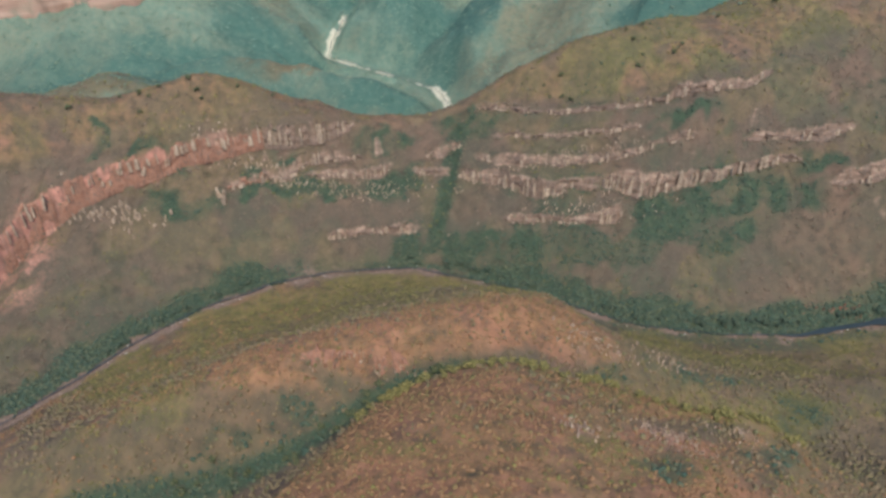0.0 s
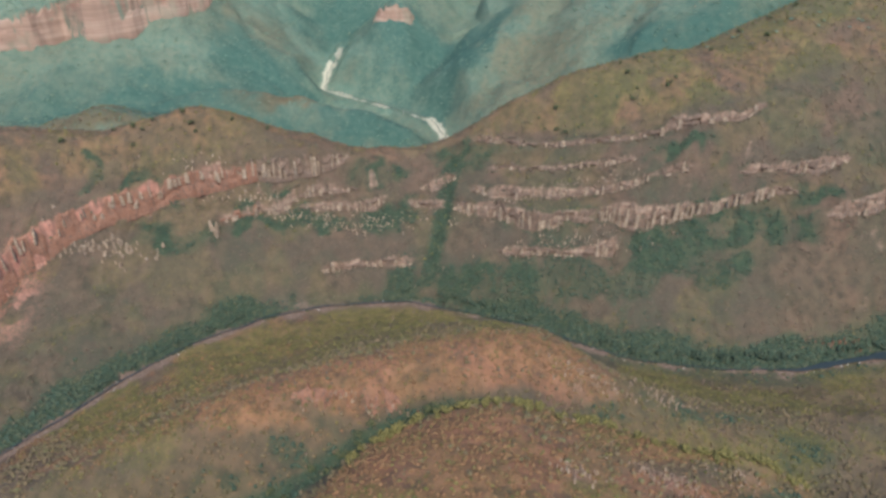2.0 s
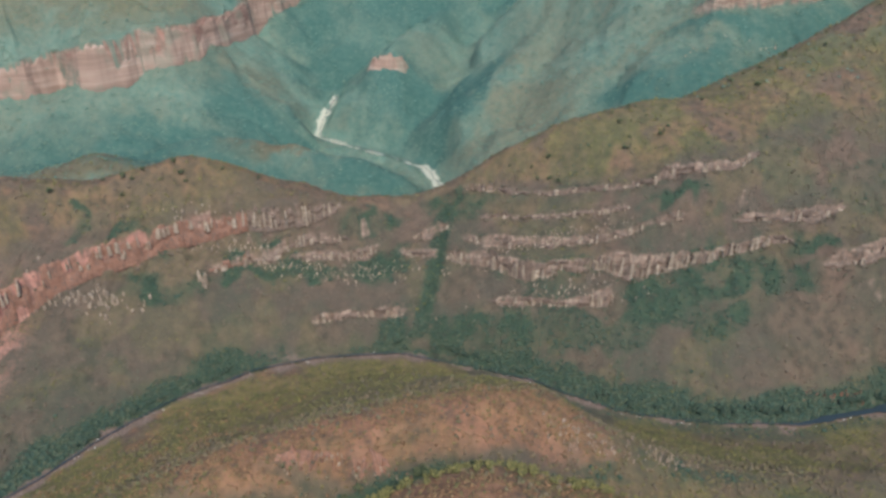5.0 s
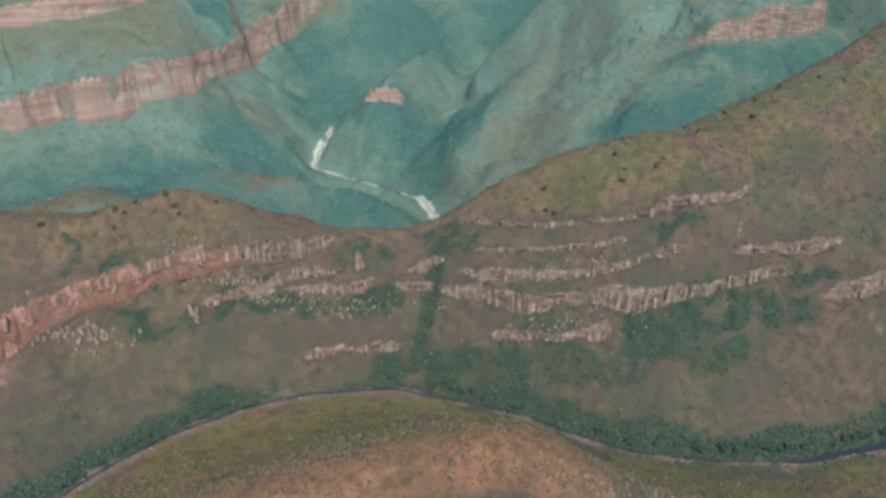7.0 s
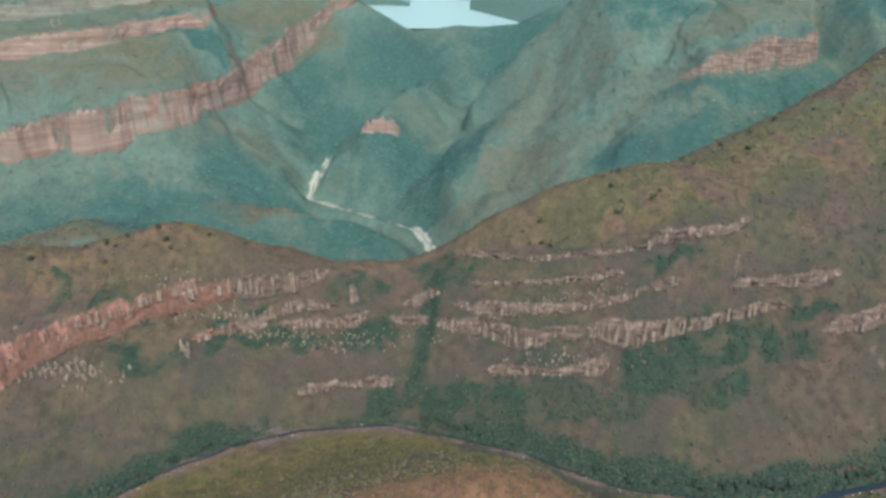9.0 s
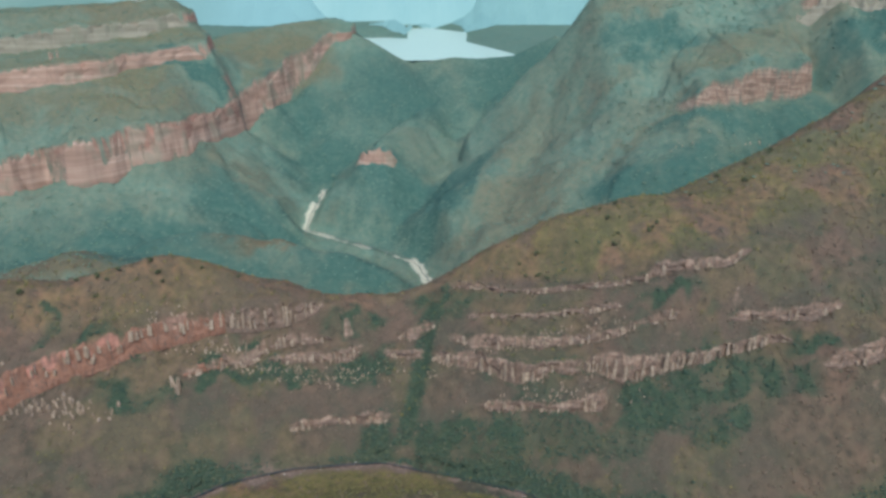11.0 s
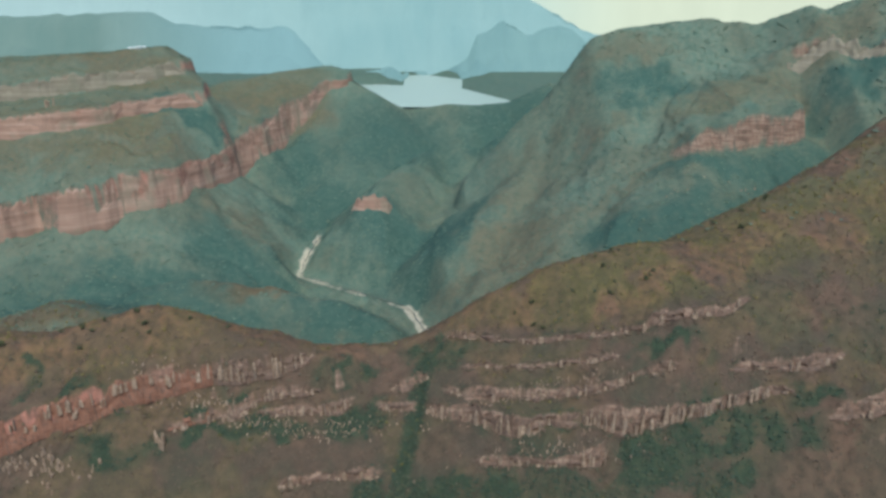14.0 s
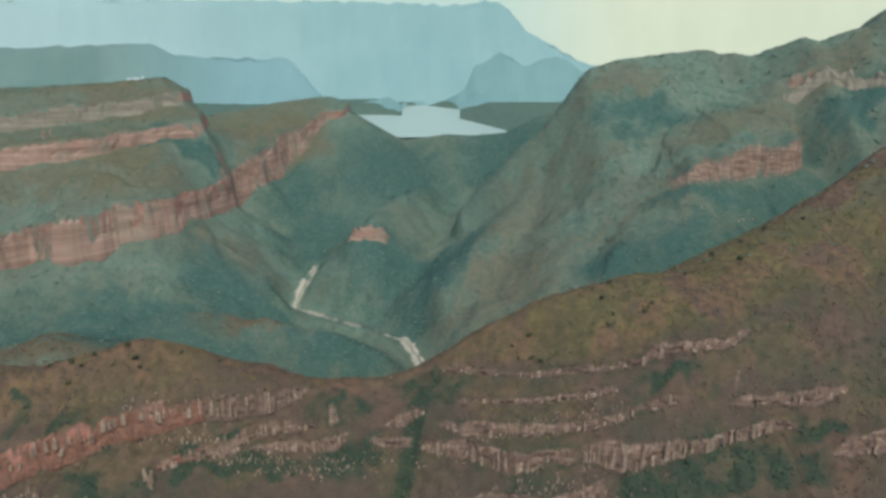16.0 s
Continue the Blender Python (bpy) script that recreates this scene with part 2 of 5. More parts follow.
def guide(pts, smooth=7):
    """A guide line across the valley: tables of y and z by x."""
    p = np.array(pts, float)
    out = []
    for j in (1, 2):
        v = np.interp(TX, p[:, 0], p[:, j])
        out.append(np.convolve(np.pad(v, smooth // 2, mode="edge"), np.ones(smooth) / smooth, "valid"))
    return out


# ---- the near valley: guide lines from the camera's foot to the back of the middle ridge ----
RIVER = [(-760, 330, 0), (-560, 430, 0), (-481, 521, 0), (-450, 558, 0), (-383, 654, 0), (-323, 719, 0), (-292, 739, 0), (-225, 784, 0), (-132, 809, 0),
         (-36, 814, 0), (45, 787, 0), (129, 757, 0), (198, 712, 0), (251, 686, 0), (354, 669, 0), (455, 669, 0), (520, 684, 0), (576, 696, 0), (900, 720, 0)]
FAR_RIVER = [(60, 1230, -4), (25, 1330, -4), (20, 1399, -2), (-11, 1512, 0), (-90, 1581, 0), (-173, 1637, 1), (-292, 1725, 2), (-287, 1765, 20), (-278, 1804, 38), (-258, 1890, 60)]


def bank(off):
    return [(x, y + off, -1.5) for x, y, z in RIVER[1:]]


GUIDES = [guide(g, 13 if 10 <= i <= 12 else 7) for i, g in enumerate((
    [(-600, -700, 300), (600, -700, 300)],
    [(-600, -100, 200), (-200, -100, 280), (0, -100, 330), (200, -100, 300), (600, -100, 200)],
    [(-600, 150, 45), (-350, 170, 62), (-220, 180, 120), (-130, 185, 205), (-60, 185, 248), (0, 185, 272), (60, 185, 268), (130, 185, 240), (220, 190, 190), (320, 200, 140), (450, 200, 90), (700, 200, 60)],
    [(-600, 270, 30), (-320, 290, 55), (-220, 290, 82), (-150, 285, 150), (-83, 298, 206), (-20, 298, 238), (34, 298, 247), (88, 310, 232), (174, 325, 190), (225, 330, 172), (300, 320, 128), (420, 310, 75), (700, 310, 45)],
    [(-600, 320, 24), (-320, 345, 50), (-200, 335, 72), (-120, 345, 125), (-70, 385, 158), (-43, 400, 172), (3, 410, 190), (34, 412, 198), (82, 402, 198), (139, 398, 179), (210, 388, 166), (275, 378, 152), (310, 372, 120), (370, 380, 75), (700, 400, 36)],
    [(-600, 370, 22), (-320, 378, 52), (-200, 378, 76), (-110, 395, 113), (-60, 425, 137), (3, 446, 153), (34, 450, 154), (82, 448, 140), (139, 444, 118), (210, 440, 86), (290, 440, 62), (370, 445, 46), (700, 470, 28)],
    [(-600, 420, 16), (-420, 450, 45), (-311, 440, 86), (-182, 460, 148), (-80, 468, 171), (-30, 478, 182), (50, 505, 174), (119, 528, 153), (164, 522, 129), (232, 522, 94), (330, 530, 50), (500, 550, 28), (700, 560, 20)],
    [(-600, 450, 8), (-470, 490, 16), (-380, 530, 34), (-311, 560, 44), (-230, 600, 52), (-162, 620, 48), (-100, 610, 86), (-20, 605, 114), (50, 600, 126), (119, 572, 134), (164, 566, 100), (232, 580, 52), (330, 596, 22), (480, 600, 12), (700, 610, 8)],
    bank(-9), bank(9),
    [(-760, 560, 40), (-600, 670, 38), (-520, 725, 44), (-450, 765, 50), (-330, 800, 44), (-220, 840, 42), (-160, 860, 33), (-36, 866, 33), (101, 838, 58), (248, 822, 68), (400, 785, 62), (560, 765, 70), (800, 780, 100)],
    [(-760, 640, 80), (-600, 740, 75), (-520, 790, 82), (-434, 860, 100), (-378, 884, 114), (-298, 906, 124), (-220, 934, 108), (-160, 954, 84), (-82, 960, 80), (-38, 955, 83), (31, 934, 86), (95, 892, 90), (174, 876, 98), (291, 855, 106), (411, 873, 121), (470, 862, 131), (520, 845, 139), (570, 828, 147), (650, 830, 170), (800, 850, 200)],
    [(-760, 720, 150), (-620, 806, 140), (-540, 848, 142), (-471, 884, 158), (-385, 912, 174), (-309, 932, 178), (-233, 956, 175), (-139, 988, 158), (-90, 1000, 124), (19, 996, 120), (60, 996, 140), (110, 1006, 166), (230, 972, 186), (300, 956, 200), (347, 944, 222), (468, 960, 246), (545, 992, 261), (617, 1002, 264), (800, 1030, 300)],
    [(-760, 830, 250), (-601, 900, 228), (-544, 930, 207), (-478, 955, 196), (-411, 965, 216), (-353, 975, 238), (-302, 985, 217), (-242, 1000, 185), (-162, 1020, 154), (-93, 1030, 138), (-4, 1040, 142), (59, 1050, 174), (128, 1055, 218), (196, 1055, 255), (288, 1070, 273), (424, 1120, 278), (526, 1160, 313), (633, 1200, 354), (712, 1230, 386), (822, 1270, 445), (1000, 1330, 520)],
    [(-760, 1000, 130), (-579, 1060, 116), (-353, 1110, 110), (-162, 1140, 60), (-4, 1170, 40), (128, 1190, 70), (288, 1230, 130), (424, 1290, 135), (633, 1370, 190), (822, 1440, 280), (1000, 1500, 380)],
    [(-760, 1150, 60), (-350, 1230, 30), (0, 1290, 5), (300, 1380, 60), (600, 1500, 130), (1000, 1700, 250)],
))]


def loft(X, Y):
    ys = [np.interp(X, TX, g[0]) for g in GUIDES]
    zs = [np.interp(X, TX, g[1]) for g in GUIDES]
    n = len(ys)
    sec = [(zs[k + 1] - zs[k]) / (ys[k + 1] - ys[k]) for k in range(n - 1)]
    ms = [np.zeros_like(X)]
    for k in range(1, n - 1):
        a, b = sec[k - 1], sec[k]
        same = a * b > 0
        harm = np.where(same, 2 * a * b / np.where(same, a + b, 1), 0)
        ms.append(0.6 * harm + 0.4 * np.clip(0.5 * (a + b), -0.35, 0.35))
    ms.append(np.zeros_like(X))
    h = np.where(Y < ys[0], zs[0], zs[-1])
    for k in range(n - 1):
        w = ys[k + 1] - ys[k]
        u = np.clip((Y - ys[k]) / w, 0, 1)
        v = (zs[k] * (2 * u ** 3 - 3 * u ** 2 + 1) + ms[k] * w * (u ** 3 - 2 * u ** 2 + u)
             + zs[k + 1] * (3 * u ** 2 - 2 * u ** 3) + ms[k + 1] * w * (u ** 3 - u ** 2))
        h = np.where((Y >= ys[k]) & (Y <= ys[k + 1]), v, h)
    return h


# rock bands of the middle ridge: x, foot height, top height
BANDS = {
    "upper_west": [(-660, 10, 60), (-582, 33, 81), (-545, 64, 122), (-513, 82, 132), (-484, 95, 137), (-459, 103, 141), (-427, 105, 147), (-396, 113, 153), (-371, 121, 157), (-320, 126, 166), (-268, 134, 164), (-223, 128, 160), (-177, 130, 162), (-149, 138, 158), (-133, 148, 156)],
    "main_west": [(-207, 89, 99), (-178, 81, 95), (-130, 75, 89), (-96, 72, 92), (-80, 82, 96)],
    "main_gap": [(-48, 81, 93), (-7, 79, 95), (12, 80, 97)],
    "main": [(24, 81, 100), (79, 83, 107), (110, 82, 108), (137, 76, 112), (164, 87, 109), (184, 97, 113), (199, 96, 112), (233, 96, 120), (259, 93, 123), (294, 88, 130), (321, 96, 130), (348, 106, 128), (388, 114, 130), (427, 125, 139), (463, 135, 149), (497, 147, 156)],
    "west_broken": [(-310, 92, 108), (-279, 93, 105), (-251, 90, 112), (-229, 87, 107), (-209, 99, 119), (-178, 100, 118), (-146, 99, 112), (-121, 100, 108)],
    "middle_east": [(48, 103, 117), (89, 105, 123), (136, 112, 128), (183, 117, 133), (214, 123, 135), (244, 129, 139), (282, 140, 149), (313, 153, 163), (344, 160, 174), (363, 166, 175)],
    "upper_east": [(74, 131, 137), (138, 140, 146), (201, 150, 157), (248, 159, 167), (286, 170, 176)],
    "rim_east": [(50, 155, 167), (79, 160, 170), (109, 161, 167), (157, 166, 172), (213, 175, 181), (251, 183, 190), (289, 191, 199), (322, 200, 210), (334, 205, 223), (356, 210, 228), (379, 215, 233), (394, 220, 232), (426, 222, 236), (446, 230, 240), (468, 240, 246)],
    "right": [(425, 160, 168), (444, 162, 176), (462, 165, 173), (502, 167, 185), (524, 168, 190), (544, 176, 190), (573, 187, 195)],
    "east_spur": [(525, 126, 140), (556, 131, 153), (583, 138, 162), (611, 151, 169), (655, 165, 183)],
    "low_west": [(-167, 29, 37), (-153, 27, 41), (-130, 28, 40), (-118, 31, 41), (-98, 31, 37), (-74, 28, 41), (-42, 27, 41), (-33, 34, 42)],
    "low_east": [(84, 56, 63), (111, 56, 70), (137, 61, 73), (179, 65, 73), (213, 66, 80), (243, 64, 90), (256, 71, 95)],
    "gap": [(-28, 99, 107), (-7, 97, 117), (10, 103, 121), (32, 114, 126)],
}


def band_shape(z, X, pts, Y):
    """Steepens the slope into a cliff where it passes a rock band."""
    p = np.array(pts, float)
    zb, zt = np.interp(X, p[:, 0], p[:, 1]), np.interp(X, p[:, 0], p[:, 2])
    a = sstep(p[0, 0] - 8, p[0, 0] + 16, X) * (1 - sstep(p[-1, 0] - 16, p[-1, 0] + 8, X))
    a = a * (1 - 0.85 * sstep(0.55, 0.95, vnoise(X / 37.0, Y / 200.0 + p[0, 1], int(p[0, 1]) + 3)))
    zc, half = 0.5 * (zb + zt), 0.5 * (zt - zb) * (0.9 + 0.3 * vnoise(X / 13.0, Y / 300.0, 9))
    u = z - zc
    w, m = 0.16 * half, 1.9 * half
    au = np.abs(u)
    s = np.where(au < w, au * half / w, np.where(au < m, half + (au - w) * (m - half) / (m - w), au))
    return z + a * (np.sign(u) * s - u), a * (au < 1.3 * w)


def in_ridge(X, Y):
    yb = np.interp(X, TX, GUIDES[9][0])
    return sstep(8, 30, Y - yb) * (1 - sstep(0, 60, Y - np.interp(X, TX, GUIDES[13][0])))


# ---- the far valley ----
WEST_EDGE = [(-2600, 1300, 160), (-1400, 1460, 162), (-1000, 1520, 165), (-873, 1530, 168), (-835, 1585, 146), (-770, 1560, 163), (-690, 1600, 175), (-600, 1655, 198), (-530, 1780, 219), (-478, 1955, 212), (-496, 2030, 200), (-458, 2120, 240), (-370, 2290, 260), (-258, 2480, 326), (-190, 2680, 390), (-300, 2900, 390), (-900, 3100, 390), (-2600, 3200, 390)]
WEST_BENCH = [(-2600, 1560, 0), (-1400, 1650, 0), (-1014, 1705, 0), (-880, 1740, 0), (-759, 1800, 0), (-650, 1900, 0), (-560, 1990, 0), (-600, 2180, 0), (-900, 2500, 0), (-2600, 2700, 0)]
WEST_TOP = [(-2600, 1740, 0), (-1400, 1830, 0), (-1067, 1885, 0), (-930, 1900, 0), (-810, 1965, 0), (-700, 2025, 0), (-618, 2085, 0), (-640, 2240, 0), (-900, 2540, 0), (-2600, 2760, 0)]
EAST_EDGE = [(740, 3000, 400), (430, 2300, 380), (425, 1950, 350), (440, 1720, 340), (462, 1600, 336), (520, 1548, 348), (580, 1524, 358), (640, 1546, 366), (690, 1530, 372), (740, 1552, 378), (800, 1540, 384), (846, 1560, 392), (880, 1625, 398), (935, 1660, 404), (1000, 1640, 414), (1300, 1640, 430), (2600, 1620, 430), (2600, 3000, 430)]
EAST_TOP = [(860, 3000, 540), (640, 2300, 520), (560, 1960, 515), (560, 1900, 520), (590, 1872, 524), (650, 1860, 528), (740, 1840, 530), (800, 1780, 538), (850, 1735, 548), (910, 1715, 556), (1000, 1680, 560), (1300, 1660, 560), (2600, 1640, 560), (2600, 3000, 560)]
EAST_CREST = guide([(0, 1935, -300), (120, 1935, 200), (180, 1935, 262), (246, 1935, 335), (330, 1935, 408), (392, 1932, 488), (435, 1930, 552), (452, 1930, 572), (481, 1932, 585), (510, 1933, 596), (569, 1939, 604), (646, 1949, 611), (706, 1955, 622), (771, 1952, 624), (794, 1945, 608), (825, 1920, 613), (858, 1894, 600), (907, 1853, 629), (935, 1830, 645), (952, 1819, 658), (973, 1806, 635), (1026, 1780, 665), (1071, 1768, 675), (1102, 1766, 708), (1174, 1778, 738), (1400, 1800, 745), (2600, 1900, 735)], 3)


def within(pts, X, Y):
    """True inside a closed outline."""
    odd = np.zeros(X.shape, bool)
    for (x0, y0, _), (x1, y1, _) in zip(pts, pts[1:] + pts[:1]):
        odd ^= ((y0 > Y) != (y1 > Y)) & (X < (x1 - x0) * (Y - y0) / (y1 - y0 + 1e-9) + x0)
    return odd


def signed(pts, X, Y):
    d, _, _ = along(pts, X, Y)
    return np.where(within(pts, X, Y), d, -d)


LAKE_Z = 330.0
LAKE = [(-60, 2545, 0), (-170, 3000, 0), (-300, 3580, 0), (-180, 3600, 0), (-70, 3530, 0), (-90, 4280, 0), (40, 4330, 0), (220, 3950, 0), (185, 3350, 0), (300, 2920, 0), (345, 2750, 0), (330, 2560, 0)]


def far_land(X, Y):
    wob = fbm(X, Y, 120, 3, 40)
    d, _, z = along(FAR_RIVER, X, Y)
    h = z - 2 + 0.22 * np.clip(d - 10, 0, 260) + 0.05 * np.clip(d, 0, 1500)
    rise = np.interp(Y, [1750, 2000, 2250, 2440, 2500, 2540, 2580], [0, 60, 160, 290, 326, 326, 300])
    h = np.maximum(h, rise)
    # western tableland in three steps
    wx, wy = X + 13 * fbm(X, Y, 120, 2, 50) + 1.5 * fbm(X, Y, 22, 2, 52), Y + 13 * fbm(X, Y, 120, 2, 51) + 1.5 * fbm(X, Y, 22, 2, 53)
    a, b, c = signed(WEST_EDGE, wx, wy), signed(WEST_BENCH, wx, wy), signed(WEST_TOP, wx, wy)
    _, _, foot = along(WEST_EDGE, wx, wy)
    step = np.interp(X, [-900, -840, -756, -681, -595, -543, -510, -487, -464, -429, -347, -269], [64, 90, 95, 93, 79, 62, 60, 53, 46, 42, 60, 36])
    bench_foot, bench_top = np.interp(X, [-1014, -742, -545], [352, 381, 415]), np.interp(X, [-1014, -742, -545], [392, 416, 444])
    top_foot, top_z = np.interp(X, [-1067, -905, -790, -612], [420, 436, 452, 480]), np.interp(X, [-1139, -905, -656], [504, 526, 548])
    edge = foot + step
    zone1 = edge + (bench_foot - edge) * np.clip(a / np.maximum(a - b, 1), 0, 1) ** 0.85
    zone2 = bench_top + (top_foot - bench_top) * np.clip(b / np.maximum(b - c, 1), 0, 1)
    k1, k2, k3 = sstep(0, 9, a), sstep(0, 9, b), sstep(0, 12, c)
    west = np.where(a < 0, foot + 0.78 * a, foot + (zone1 - foot) * k1)
    west = np.where(b > 0, zone1 + (zone2 - zone1) * k2, west)
    rim = zone2 + (top_z - zone2) * (0.5 + 0.12 * vnoise(X / 80.0, Y / 80.0, 54))
    west = np.where(c > 0, zone2 + (rim - zone2) * k3 + (top_z - rim + 0.03 * np.clip(c, 0, 300)) * sstep(4, 90, c), west)
    crown = ridge(west, X, Y, [(-600, 2330, 440), (-420, 2480, 466), (-267, 2600, 484), (-215, 2660, 420), (-150, 2640, 360)], 0.45, 0.45)
    west = np.where((a > 0) & (b < 0), west + (crown - west) * k1, west) + 3 * wob + 26
    h = smax(h, west, 16)
    # eastern massif
    ex, ey = X + 20 * fbm(X, Y, 120, 2, 60) + 3 * fbm(X, Y, 32, 2, 62), Y + 20 * fbm(X, Y, 120, 2, 61) + 3 * fbm(X, Y, 32, 2, 63)
    a, b = signed(EAST_EDGE, ex, ey), signed(EAST_TOP, ex, ey)
    _, _, foot = along(EAST_EDGE, ex, ey)
    _, _, foot2 = along(EAST_TOP, ex, ey)
    step = np.interp(X, [450, 520, 620, 740, 830, 870, 950], [6, 12, 56, 82, 70, 20, 10]) * (0.85 + 0.2 * vnoise(X / 60.0, Y / 90.0, 66))
    step2 = np.interp(X, [540, 600, 760, 860, 1000], [10, 26, 20, 34, 46]) * (0.75 + 0.5 * vnoise(X / 70.0, Y / 90.0, 65))
    zone = foot + step + (foot2 - foot - step) * np.clip(a / np.maximum(a - b, 1), 0, 1) ** np.interp(X, [520, 640, 780, 860], [1.0, 0.85, 0.85, 1.1])
    east = np.where(a < 0, foot + 0.62 * a, foot + (zone - foot) * sstep(0, 12, a))
    crown = foot2 + step2 + 0.3 * np.clip(b, 0, 60)
    east = np.where(b > 0, zone + (crown - zone) * sstep(0, 12, b), east) + 3 * wob
    cy, cz = (np.interp(X, TX, v) for v in EAST_CREST)
    off = cy - Y
    crest = cz + 24 - np.sqrt(np.where(off > 0, 0.85, 0.5) ** 2 * off * off + 14 ** 2) + 14
    east = smax(east, crest, 12)
    h = smax(h, east, 14)
    # spurs that run down to the stream
    h = ridge(h, X, Y, [(-640, 1440, 60), (-560, 1430, 98), (-484, 1425, 124), (-374, 1410, 126), (-286, 1400, 118), (-227, 1385, 112), (-137, 1362, 94), (-40, 1335, 60), (0, 1320, 20)], 0.66, 0.66)
    h = ridge(h, X, Y, [(520, 2300, 400), (477, 2200, 345), (370, 1900, 302), (245, 1750, 255), (140, 1612, 186), (84, 1505, 96), (66, 1450, 40)], 0.72, 0.78, 30)
    h = ridge(h, X, Y, [(232, 2600, 330), (120, 2400, 262), (11, 2200, 230), (-70, 1960, 224), (-110, 1860, 212), (-120, 1822, 202), (-130, 1800, 176)], 0.85, 0.88)
    h = ridge(h, X, Y, [(-760, 1215, 108), (-660, 1185, 143), (-590, 1180, 166), (-540, 1182, 152), (-500, 1195, 118)], 0.55, 0.55, 26)
    h = ridge(h, X, Y, [(-560, 1770, 240), (-500, 1740, 178), (-430, 1712, 122), (-330, 1700, 40)], 0.62, 0.7)
    h = ridge(h, X, Y, [(-770, 1570, 190), (-700, 1540, 130), (-600, 1520, 90), (-520, 1530, 60)], 0.5, 0.5)
    h = ridge(h, X, Y, [(-260, 2520, 440), (-200, 2500, 412), (-150, 2500, 372), (-40, 2500, 331), (30, 2500, 336), (98, 2500, 348), (200, 2500, 344), (310, 2500, 354), (450, 2500, 420)], 0.6, 0.6, 10, 6)
    # the lake's basin
    d, _, _ = along(LAKE + LAKE[:1], X, Y)
    inside = within(LAKE, X, Y)
    d = np.where(inside, -d, d)
    shore = np.minimum(LAKE_Z + np.clip(0.6 * d, -12, 90), np.maximum(h, LAKE_Z + np.clip(0.25 * d, -12, 40)))
    h = np.where(Y > 2560, shore, np.where(inside & (Y > 2545), np.minimum(h, LAKE_Z + 6), h))
    return h


def near_land(X, Y):
    """The near valley with its rock bands, and the rock share of it."""
    near = loft(X, Y)
    ridge_in = in_ridge(X, Y)
    rock = np.zeros_like(X)
    rd, _, _ = along(RIVER, X, Y)
    grow = sstep(10, 60, rd)
    # gullies run down the slopes
    wx = X + 26 * fbm(X, Y, 90, 2, 8)
    gul = 1 - np.abs(fbm(wx * 2.2, Y, 110, 3, 7))
    top_off = sstep(20, 130, np.interp(X, TX, GUIDES[13][0]) - Y)
    near = near - grow * (1.8 * sstep(0.5, 1.0, gul) * (0.3 + 0.7 * ridge_in) * (0.1 + 0.9 * top_off)) + grow * (3.4 * fbm(X, Y, 55, 5, 11) + 0.5 * fbm(X, Y, 7, 2, 12))
    # the dark cleft under the gap
    cx = 14 + (Y - 960) * 0.22 + 6 * vnoise(Y / 30.0, X * 0, 5)
    near = near - 6 * np.exp(-((X - cx) / 11.0) ** 2) * ridge_in * sstep(835, 870, Y) * (1 - sstep(1000, 1050, Y))
    for pts in BANDS.values():
        z2, r = band_shape(near, X, pts, Y)
        near = near + (z2 - near) * (ridge_in > 0.3)
        rock = np.maximum(rock, r * (ridge_in > 0.3))
    return near, rock


def height(X, Y, masks=False):
    """The height of the ground, and where wanted the rock share of it."""
    near, rock = near_land(X, Y)
    far = far_land(X, Y)
    far = far + (4.0 * fbm(X, Y, 60, 4, 21) + 7.0 * fbm(X, Y, 210, 3, 27) * sstep(480, 380, far)) * sstep(1200, 1400, Y) * sstep(2480, 2300, Y) - 7 * sstep(0.55, 1.0, 1 - np.abs(fbm(X, Y, 190, 3, 23))) * sstep(1300, 1500, Y) * sstep(2480, 2300, Y) * sstep(420, 340, far)
    fd, _, fz = along(FAR_RIVER, X, Y)
    cut = sstep(np.interp(Y, [1600, 1740], [84, 60]), 12, fd)
    far = far * (1 - cut) + np.minimum(far, fz - 2 + np.interp(Y, [1660, 1760], [0.1, 0.5]) * fd) * cut
    side = sstep(1000, 1500, np.abs(X)) * (1 - sstep(900, 1300, Y))
    near = near + side * 160 - 400 * sstep(-20, 220, Y - np.interp(X, TX, GUIDES[15][0]))
    far = far - 400 * (1 - sstep(-10, 110, Y - np.interp(X, TX, GUIDES[13][0])))
    h = smax(near, far, 8)
    return (h, rock) if masks else h


def polar_rows():
    r = [0.0, 40.0, 80.0, 120.0, 150.0]
    for stop, step in ((1000, 2.1), (1250, 2.8), (2000, 5.0), (2800, 8.0), (4950, 45.0)):
        while r[-1] < stop:
            r.append(r[-1] + step)
    return np.array(r)


def polar_columns():
    dense = np.radians(np.linspace(-46.0, 46.0, 860))
    wide = np.radians(np.linspace(46.0, 314.0, 50))[1:-1]
    return np.concatenate([dense, wide])


ORIGIN = (15.0, 45.0)
rr, th = polar_rows(), polar_columns()
GX = ORIGIN[0] + rr[:, None] * np.sin(th)[None, :]
GY = ORIGIN[1] + rr[:, None] * np.cos(th)[None, :]
GZ, GROCK = height(GX, GY, True)


